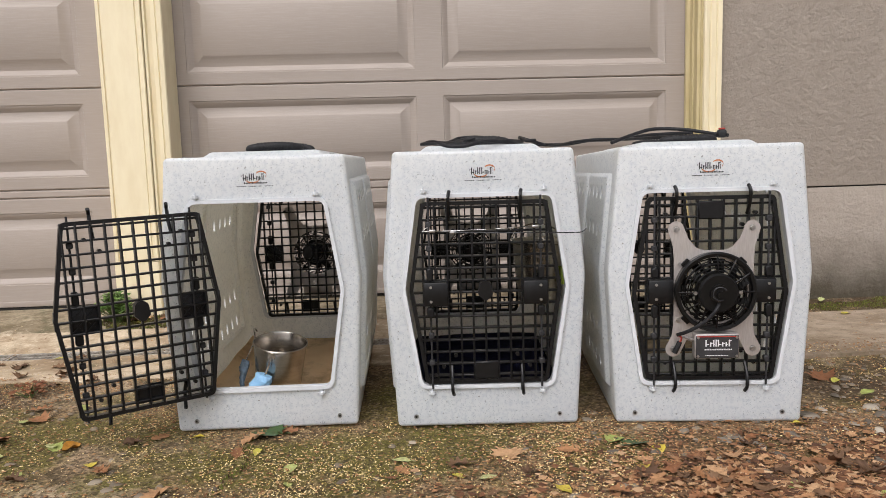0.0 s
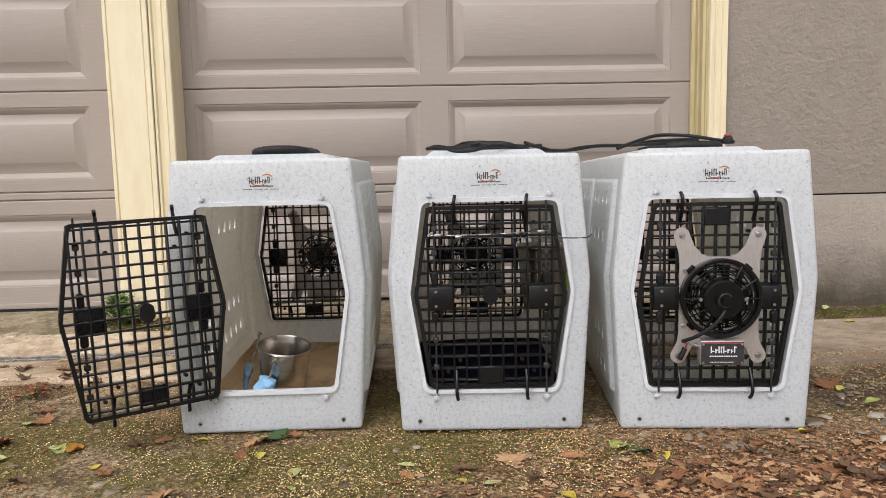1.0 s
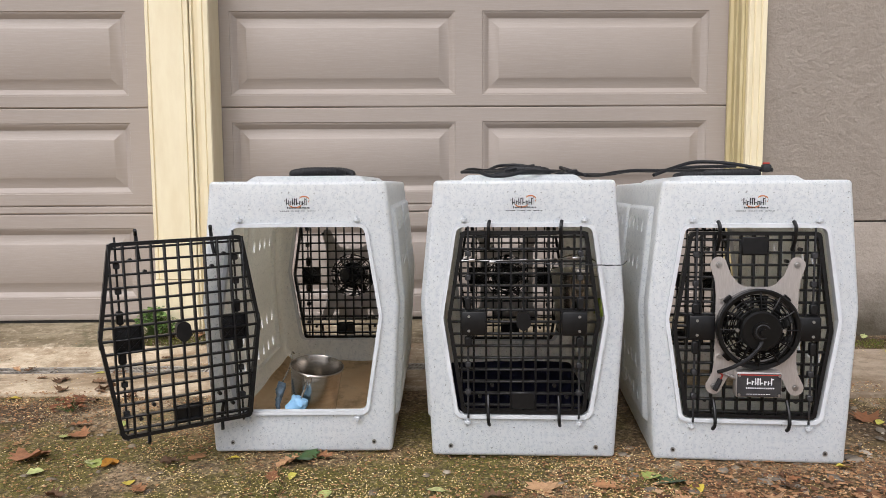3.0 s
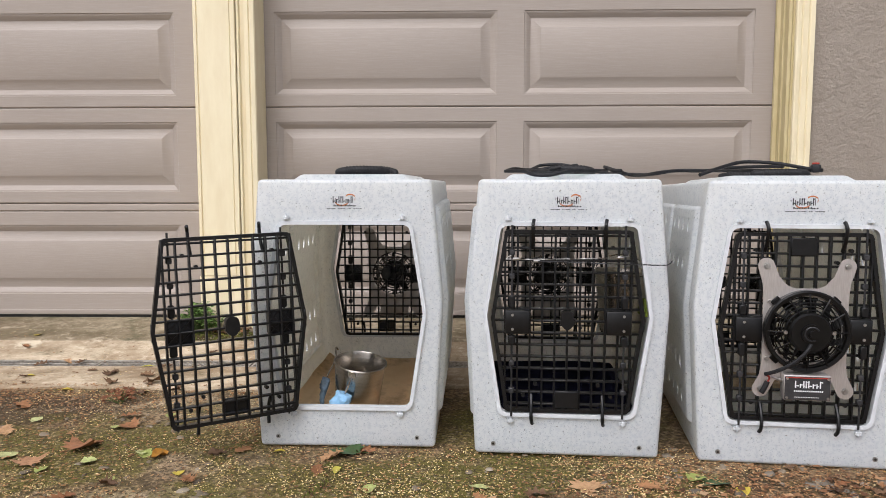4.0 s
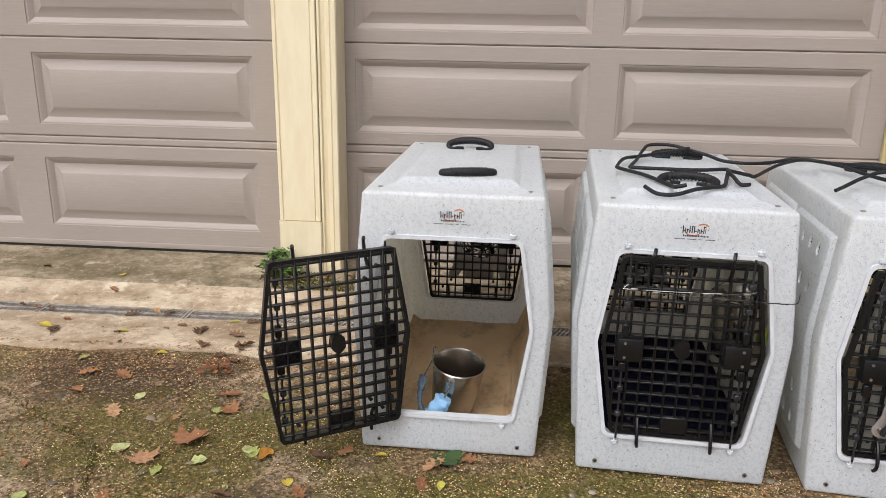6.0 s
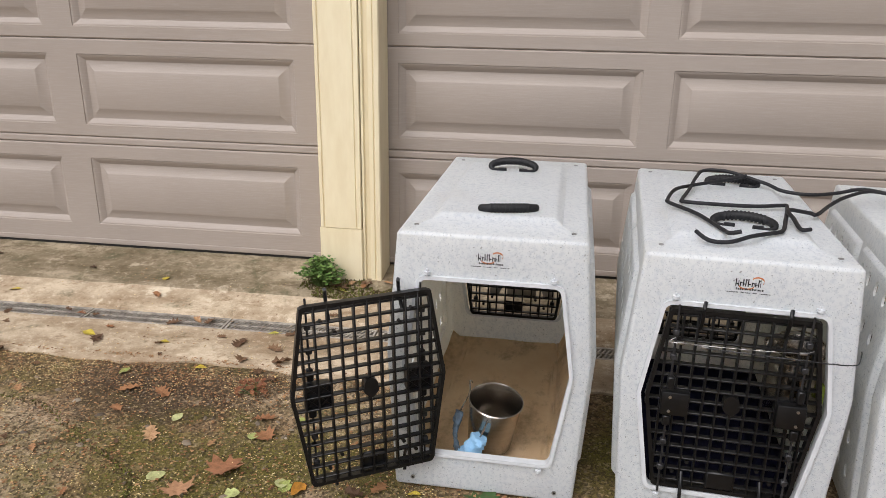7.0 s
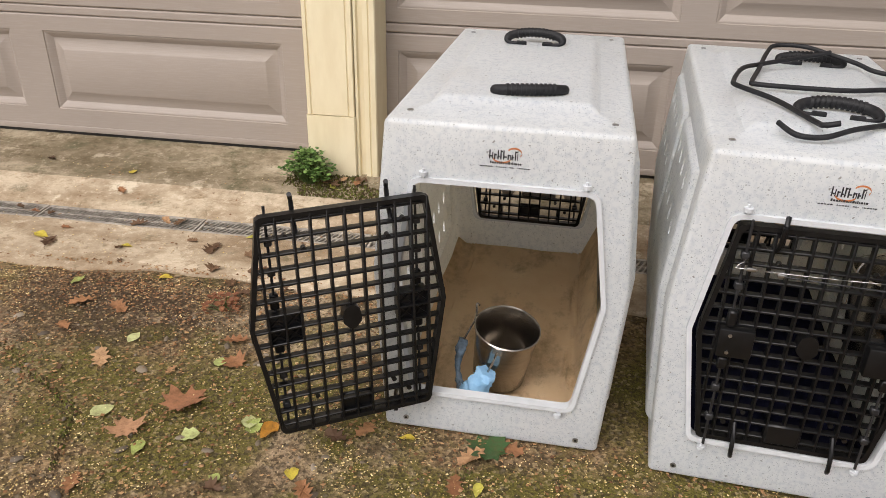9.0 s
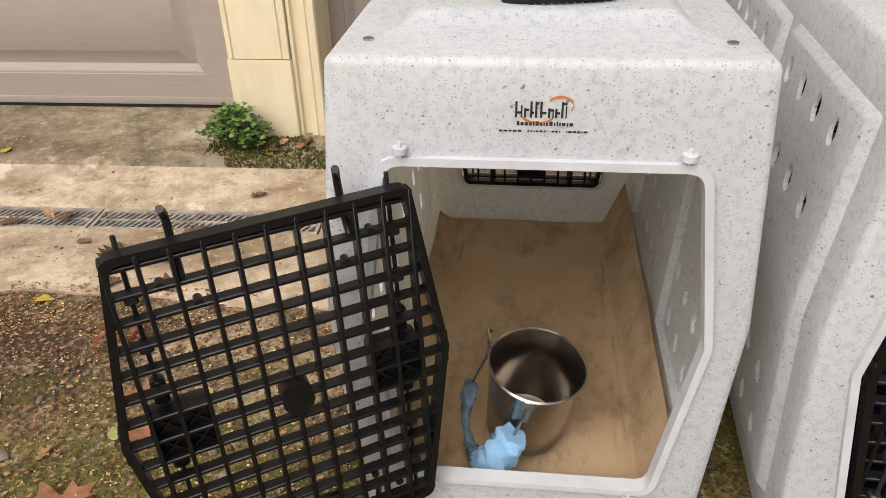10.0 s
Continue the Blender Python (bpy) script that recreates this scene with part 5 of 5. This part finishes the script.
# ---- moss, plant and litter ----
def moss_patch(name, x0, x1, y0, y1, label, seed, least=0.42):
    rng = random.Random(seed)
    bm = bmesh.new()
    count = int((x1 - x0) * (y1 - y0) * 24000)
    for _ in range(count):
        u, w = rng.random(), rng.random()
        x, y = x0 + u * (x1 - x0), y0 + w * (y1 - y0)
        if noise.noise(Vector((x * 6, y * 9, seed))) + 0.5 * (1 - abs(2 * w - 1)) + 0.3 * (1 - abs(2 * u - 1)) < least:
            continue
        r, h = rng.uniform(0.002, 0.0055), rng.uniform(0.002, 0.008)
        base = [bm.verts.new((x + r * math.cos(a + x * 90), y + r * math.sin(a + x * 90), floor_z(x, y))) for a in (0, 2.1, 4.2)]
        top = bm.verts.new((x + rng.uniform(-r, r), y + rng.uniform(-r, r), floor_z(x, y) + 0.002 + h))
        for i in range(3):
            bm.faces.new((base[i], base[(i + 1) % 3], top))
    return tagged(part(name, bm, M_MOSS, smooth=None), label, "moss", kind="stuff")


moss_patch("moss", -1.42, -0.98, 3.10, 3.32, "green moss on concrete round the post foot", 3, 0.12)
moss_patch("moss", 1.06, 3.4, 3.02, 3.36, "green moss strip along the foot of the stucco wall", 4)


def moss_crack(pts, label, seed):
    rng = random.Random(seed)
    bm = bmesh.new()
    for p in smooth_path(pts, 60):
        p = p + Vector((0.02 * noise.noise(p * 9), 0.02 * noise.noise(p * 9 + Vector((5, 0, 0))), 0))
        for _ in range(1):
            x, y = p.x + rng.gauss(0, 0.006), p.y + rng.gauss(0, 0.006)
            r = rng.uniform(0.002, 0.005)
            base = [bm.verts.new((x + r * math.cos(a + x * 90), y + r * math.sin(a + x * 90), -0.003)) for a in (0, 2.1, 4.2)]
            top = bm.verts.new((x, y, rng.uniform(0.001, 0.005)))
            for i in range(3):
                bm.faces.new((base[i], base[(i + 1) % 3], top))
    return tagged(part("moss", bm, M_MOSS, smooth=None), label, "moss", kind="stuff")


moss_crack([(-2.096, 2.257, 0), (-1.881, 2.199, 0), (-1.698, 2.070, 0), (-1.506, 1.961, 0), (-1.431, 1.866, 0), (-1.398, 1.759, 0)], "mossy crack running through the driveway", 21)
moss_crack([(-0.578, 1.937, 0), (-0.568, 1.883, 0), (-0.547, 1.790, 0), (-0.569, 1.714, 0), (-0.616, 1.539, 0)], "short mossy crack in the driveway", 22)


def blade(bm, c, size, yaw, tilt, roll, outline, cup=0.25, mat_index=0):
    """One small leaf as a bent face fan."""
    m = Matrix.Translation(c) @ pose(0, 0, 0, tilt, roll, yaw)
    ctr = bm.verts.new(m @ Vector((0, 0.45 * size, -cup * 0.12 * size)))
    vs = [bm.verts.new(m @ Vector((x * size, y * size, cup * size * (x * x + (y - 0.5) ** 2)))) for x, y in outline]
    for a, b in zip(vs, vs[1:] + vs[:1]):
        bm.faces.new((ctr, a, b))


OVATE = [(0, 0), (0.20, 0.12), (0.33, 0.35), (0.28, 0.62), (0.13, 0.85), (0, 1.0), (-0.13, 0.85), (-0.28, 0.62), (-0.33, 0.35), (-0.20, 0.12)]
ROUNDED = [(0, 0), (0.25, 0.10), (0.45, 0.30), (0.34, 0.45), (0.48, 0.62), (0.26, 0.78), (0.0, 0.92), (-0.26, 0.78), (-0.48, 0.62), (-0.34, 0.45), (-0.45, 0.30), (-0.25, 0.10)]
MAPLE = [(0, 0), (0.10, 0.10), (0.34, 0.02), (0.30, 0.16), (0.58, 0.26), (0.44, 0.34), (0.62, 0.58), (0.40, 0.56), (0.28, 0.50), (0.22, 0.62), (0.26, 0.80), (0.12, 0.78), (0.0, 1.0), (-0.12, 0.78), (-0.27, 0.82), (-0.20, 0.60), (-0.28, 0.50), (-0.42, 0.58), (-0.60, 0.54), (-0.44, 0.34), (-0.58, 0.24), (-0.30, 0.16), (-0.34, 0.02), (-0.10, 0.10)]
OAK = [(0, 0), (0.08, 0.10), (0.20, 0.16), (0.12, 0.28), (0.32, 0.36), (0.16, 0.48), (0.34, 0.62), (0.15, 0.70), (0.24, 0.86), (0.08, 0.88), (0, 1.0), (-0.10, 0.90), (-0.24, 0.84), (-0.14, 0.70), (-0.33, 0.60), (-0.15, 0.48), (-0.30, 0.34), (-0.12, 0.28), (-0.20, 0.15), (-0.07, 0.09)]


def herb(x, y, spread, height, seed, label, shoots=125, mat=M_LEAF):
    rng = random.Random(seed)
    ob = thing("weed_plant", pose(x, y, floor_z(x, y)), label, "plant")
    leaves, stems = bmesh.new(), bmesh.new()
    for _ in range(shoots):
        a, d = rng.uniform(0, 2 * math.pi), spread * rng.random() ** 0.6
        h = height * (1 - 0.55 * (d / spread) ** 2) * rng.uniform(0.55, 1.05)
        tip = Vector((d * math.cos(a), d * math.sin(a) * 0.8, h))
        sweep(stems, smooth_path([(0.15 * tip.x, 0.15 * tip.y, 0), (0.6 * tip.x, 0.6 * tip.y, h * 0.65), tip], 3), 0.0012, 4)
        for k in range(rng.randint(5, 9)):
            b = a + rng.uniform(-2.6, 2.6)
            off = Vector((math.cos(b), math.sin(b), rng.uniform(-0.7, 0.4))) * rng.uniform(0.002, 0.02)
            blade(leaves, tip + off, rng.uniform(0.009, 0.017), math.degrees(b) - 90, rng.uniform(-15, 35), rng.uniform(-25, 25), ROUNDED, 0.3)
    part("stalk", stems, M_STEM, ob)
    part("foliage", leaves, mat, ob)
    return ob


herb(-1.325, 3.20, 0.088, 0.125, 11, "leafy green weed growing at the foot of the post")


herb(-1.303, 2.385, 0.045, 0.050, 13, "dried reddish weed growing from a driveway joint", 14, M_DRYWEED)


def leaf_mesh(name, outline, mat, seed, curl, lobes=True):
    rng = random.Random(seed)
    bm = bmesh.new()
    k = len(outline)
    mid = [bm.verts.new((0, 0.12 + 0.76 * i / 6, 0)) for i in range(7)]
    rim = [bm.verts.new((x * rng.uniform(0.9, 1.1), y, 0)) for x, y in outline]
    half = [bm.verts.new((x * 0.55, 0.5 + (y - 0.5) * 0.75, 0)) for x, y in outline]
    for i in range(k):
        j = (i + 1) % k
        bm.faces.new((rim[i], rim[j], half[j], half[i]))
    cen = bm.verts.new((0, 0.5, 0))
    for i in range(k):
        bm.faces.new((half[i], half[(i + 1) % k], cen))
    bmesh.ops.delete(bm, geom=mid, context="VERTS")
    ax = rng.uniform(-0.5, 0.5)
    for v in bm.verts:
        x, y = v.co.x, v.co.y - 0.5
        r2 = (x * math.cos(ax) + y * math.sin(ax)) ** 2
        v.co.z = curl * r2 * 1.5 + 0.22 * curl * noise.noise(Vector((x * 4, y * 4, seed))) + 0.06 * abs(x)
        v.co.y = y
    zmin = min(v.co.z for v in bm.verts)
    for v in bm.verts:
        v.co.z -= zmin
    # stalk
    sweep(bm, [(0, -0.5, 0.03), (0.02, -0.62, 0.02), (0.06, -0.74, 0.03)], 0.010, 4)
    return mesh_of(name, bm, mat, 60)


KINDS = {
    "maple_rust": [leaf_mesh("maple_leaf", MAPLE, M_L_RUST, s, 0.22) for s in (1, 2)],
    "maple_brown": [leaf_mesh("maple_leaf", MAPLE, M_L_BROWN, s, 0.4) for s in (1, 2)],
    "oak_brown": [leaf_mesh("oak_leaf", OAK, M_L_BROWN, s, 0.55) for s in (3, 4, 5)],
    "oak_dark": [leaf_mesh("oak_leaf", OAK, M_L_DARK, s, 0.7) for s in (6, 7)],
    "maple_dark": [leaf_mesh("maple_leaf", MAPLE, M_L_DARK, s, 0.55) for s in (8, 9)],
    "orange": [leaf_mesh("maple_leaf", MAPLE, M_L_ORANGE, 10, 0.5), leaf_mesh("oak_leaf", OVATE, M_L_ORANGE, 11, 0.6)],
    "yellow": [leaf_mesh("yellow_leaf", OVATE, M_L_YELLOW, s, 0.4) for s in (12, 13)],
    "green": [leaf_mesh("green_leaf", OVATE, M_L_GREEN, s, 0.25) for s in (14, 15)],
    "green_lobed": [leaf_mesh("green_leaf", ROUNDED, M_L_GREEN, s, 0.25) for s in (16, 17)],
    "deep": [leaf_mesh("maple_leaf", MAPLE, M_L_DEEP, 18, 0.2)],
}
LABELS = {
    "maple_rust": "rust-brown maple leaf lying flat on the driveway", "maple_brown": "dry brown maple leaf lying on the driveway", "oak_brown": "curled brown oak leaf lying on the ground",
    "oak_dark": "dark curled dead leaf lying on the ground", "maple_dark": "dark crumpled dead maple leaf on the ground",
    "orange": "orange autumn leaf lying on the driveway", "yellow": "yellow fallen leaf lying on the ground",
    "green": "pale green fallen leaf lying on the ground", "green_lobed": "pale green lobed leaf lying on the ground",
    "deep": "deep green maple leaf lying flat on the driveway",
}
lrng = random.Random(77)


def drop_leaf(kind, x, y, size, z=None):
    me = lrng.choice(KINDS[kind])
    ob = new("fallen_leaf", me)
    z = floor_z(x, y) + (0.0015 if z is None else z)
    ob.matrix_basis = pose(x, y, z, lrng.uniform(-9, 9), lrng.uniform(-9, 9), lrng.uniform(0, 360)) @ Matrix.Diagonal((size * lrng.uniform(0.8, 1.1), size, size * lrng.uniform(0.6, 1.3), 1))
    tagged(ob, LABELS[kind], "leaf", "fallen leaves")


for kind, size, spots in (
    ("maple_rust", 0.104, [(-1.223, 2.006)]),
    ("maple_brown", 0.060, [(0.057, 1.753)]),
    ("maple_brown", 0.075, [(1.074, 2.23), (-1.184, 2.166)]),
    ("maple_rust", 0.070, [(-1.317, 1.897)]),
    ("orange", 0.070, [(-1.003, 1.935)]),
    ("oak_brown", 0.070, [(-1.119, 1.679)]),
    ("green", 0.052, [(-1.256, 1.84), (-1.056, 1.962), (-1.395, 1.937), (-1.528, 1.704), (-1.539, 1.613), (-0.441, 1.742), (-0.003, 1.644), (-1.476, 2.219), (-1.789, 2.46), (-1.214, 2.161), (0.622, 1.519)]),
    ("green_lobed", 0.050, [(-1.164, 1.896), (-1.386, 1.512), (-0.798, 1.601), (0.325, 1.819), (-1.045, 1.95)]),
    ("yellow", 0.042, [(-0.912, 1.826), (-0.703, 1.973), (-0.072, 1.659), (0.408, 1.746), (0.809, 1.857), (0.343, 1.643), (-1.756, 2.677), (0.144, 1.563), (-1.545, 2.525)]),
    ("deep", 0.095, [(-0.534, 1.977), (0.352, 1.785)]),
    ("oak_brown", 0.075, [(-0.708, 1.639), (-0.872, 1.782), (-0.482, 1.976), (-0.559, 1.938), (-0.581, 1.853), (-1.591, 2.344), (-1.681, 2.229), (-1.212, 2.254), (0.401, 1.636), (-0.797, 1.982), (-1.71, 2.353), (-1.511, 2.124)]),
    ("oak_dark", 0.075, [(-2.012, 2.654), (-0.057, 1.716), (-1.341, 2.688), (-1.485, 2.71), (-1.279, 2.593), (-0.855, 1.945)]),
):
    for x, y in spots:
        drop_leaf(kind, x, y, size * lrng.uniform(0.85, 1.15))

# a drift of dry leaves on the near right of the drive
for _ in range(190):
    x, y = lrng.gauss(0.66, 0.36), lrng.gauss(1.52, 0.12)
    if y > 1.82 or x < 0.05:
        continue
    drop_leaf(lrng.choice(("oak_brown", "oak_brown", "oak_dark", "maple_dark", "maple_brown")), x, y, lrng.choice((0.022, 0.028, 0.034, 0.042, 0.055)), 0.002 + lrng.uniform(0, 0.006))
# loose ones everywhere else
for _ in range(75):
    x, y = lrng.uniform(-2.6, 1.6), lrng.uniform(1.2, 2.55)
    if -0.80 < x < 0.90 and y > 1.90:
        continue
    drop_leaf(lrng.choice(("oak_brown", "oak_dark", "oak_dark", "maple_dark", "oak_brown", "yellow", "green")), x, y, lrng.uniform(0.025, 0.06))
for _ in range(40):
    x, y = lrng.uniform(-3.2, -0.85), lrng.choice((lrng.gauss(2.55, 0.06), lrng.uniform(2.6, 3.3), lrng.gauss(2.84, 0.05)))
    drop_leaf(lrng.choice(("oak_brown", "oak_dark", "maple_dark", "oak_dark", "yellow")), x, y, lrng.uniform(0.03, 0.065), 0.002)
for _ in range(14):
    drop_leaf(lrng.choice(("oak_brown", "oak_dark", "maple_dark")), lrng.uniform(-1.26, -0.98), lrng.uniform(3.17, 3.27), lrng.uniform(0.025, 0.05), 0.008)
for _ in range(16):
    drop_leaf(lrng.choice(("oak_brown", "oak_dark", "yellow", "green")), lrng.uniform(1.06, 2.2), lrng.uniform(2.0, 3.3), lrng.uniform(0.03, 0.07), 0.016)


def scatter(name, mat, count, area, size, flat, label, category, seed, density):
    """Very many little flakes or stones in one mesh."""
    rng = np.random.default_rng(seed)
    verts, faces = [], []
    made = 0
    while made < count:
        x, y = rng.uniform(area[0], area[1]), rng.uniform(area[2], area[3])
        if (-0.75 < x < 0.85 and y > 2.03) or rng.random() > density(x, y):
            continue
        s = size * (0.45 + 1.5 * rng.random() ** 2.2)
        a = rng.uniform(0, 6.28)
        q = rng.uniform(0.35, 0.95)
        k = len(verts)
        z = floor_z(x, y) + (0.014 if x > 1.01 and y > 2.43 else 0.0)
        if flat:
            tl = rng.uniform(-0.5, 0.5, 2) * s
            for u, w in ((1, 0), (0, q), (-1, 0), (0, -q)):
                verts.append((x + s * (u * math.cos(a) - w * math.sin(a)), y + s * (u * math.sin(a) + w * math.cos(a)), z + 0.0015 + abs(u * tl[0] + w * tl[1])))
            verts.append((x, y, z + 0.003 + 0.25 * s))
            faces += [(k, k + 1, k + 4), (k + 1, k + 2, k + 4), (k + 2, k + 3, k + 4), (k + 3, k, k + 4)]
        else:
            n = 7
            h = s * rng.uniform(0.08, 0.25)
            rr = rng.uniform(0.8, 1.2, n)
            for lev, zz in ((1.0, -0.002), (0.8, h * 0.75)):
                for i in range(n):
                    b = 2 * math.pi * i / n
                    u, w = lev * rr[i] * math.cos(b), lev * rr[i] * math.sin(b) * max(0.5, q)
                    verts.append((x + s * (u * math.cos(a) - w * math.sin(a)), y + s * (u * math.sin(a) + w * math.cos(a)), z + zz))
            verts.append((x, y, z + h))
            for i in range(n):
                j = (i + 1) % n
                faces += [(k + i, k + j, k + n + j, k + n + i), (k + n + i, k + n + j, k + 2 * n)]
        made += 1
    me = bpy.data.meshes.new(name)
    me.from_pydata(verts, [], faces)
    me.materials.append(mat)
    if not flat:
        me.shade_smooth()
    return tagged(new(name, me), label, category, kind="stuff")


def seed_density(x, y):
    d = 0.18 + 0.8 * noise.noise(Vector((x * 2.1, y * 2.1, 5))) + 0.7 * noise.noise(Vector((x * 8, y * 8, 8))) + 0.5 * noise.noise(Vector((x * 25, y * 25, 2)))
    return max(0.04, d) * (0.10 if y > 2.52 else 1.0) * (0.35 if x > 0.35 else 1.0)


def crumb_density(x, y):
    d = 0.25 + 0.8 * noise.noise(Vector((x * 2.6, y * 2.6, 15)))
    d += 2.2 * math.exp(-((x - 0.75) / 0.55) ** 2 - ((y - 1.60) / 0.30) ** 2)
    d += 0.5 * math.exp(-((y - 2.50) / 0.10) ** 2)
    return max(0.03, d) * (0.05 if y > 2.58 else 1.0)


scatter("seed_litter", M_SEED, 34000, (-2.6, 1.7, 1.0, 3.25), 0.0019, True, "tiny yellow tree seeds strewn over the driveway", "litter", 1, seed_density)
scatter("leaf_crumbs", M_CRUMB, 30000, (-2.6, 1.7, 1.0, 3.25), 0.0036, True, "crumbled brown leaf litter on the driveway", "litter", 2, crumb_density)
def drift_density(x, y):
    return math.exp(-((x - 0.72) / 0.48) ** 2 - ((y - 1.50) / 0.17) ** 2) * (0.5 + noise.noise(Vector((x * 9, y * 9, 31))))


scatter("leaf_fragments", M_FRAGMENT, 5200, (-0.3, 1.8, 1.15, 1.9), 0.0078, True, "torn dry leaf fragments drifted over the driveway", "litter", 5, drift_density)
scatter("stones", M_STONE, 170, (0.1, 1.7, 1.5, 2.3), 0.0135, False, "smooth pale stones bedded in the driveway", "stones", 6, lambda x, y: 0.25 + 0.75 * math.exp(-((x - 0.95) / 0.35) ** 2 - ((y - 1.80) / 0.14) ** 2))
scatter("pebbles", M_PEBBLE, 1500, (-2.8, 1.9, 0.9, 2.5), 0.0080, False, "worn pebbles showing in the driveway surface", "pebbles", 3, lambda x, y: 0.15 + 0.7 * max(0, noise.noise(Vector((x * 1.6, y * 1.6, 9)))) + (0.5 if x > 0.5 else 0))
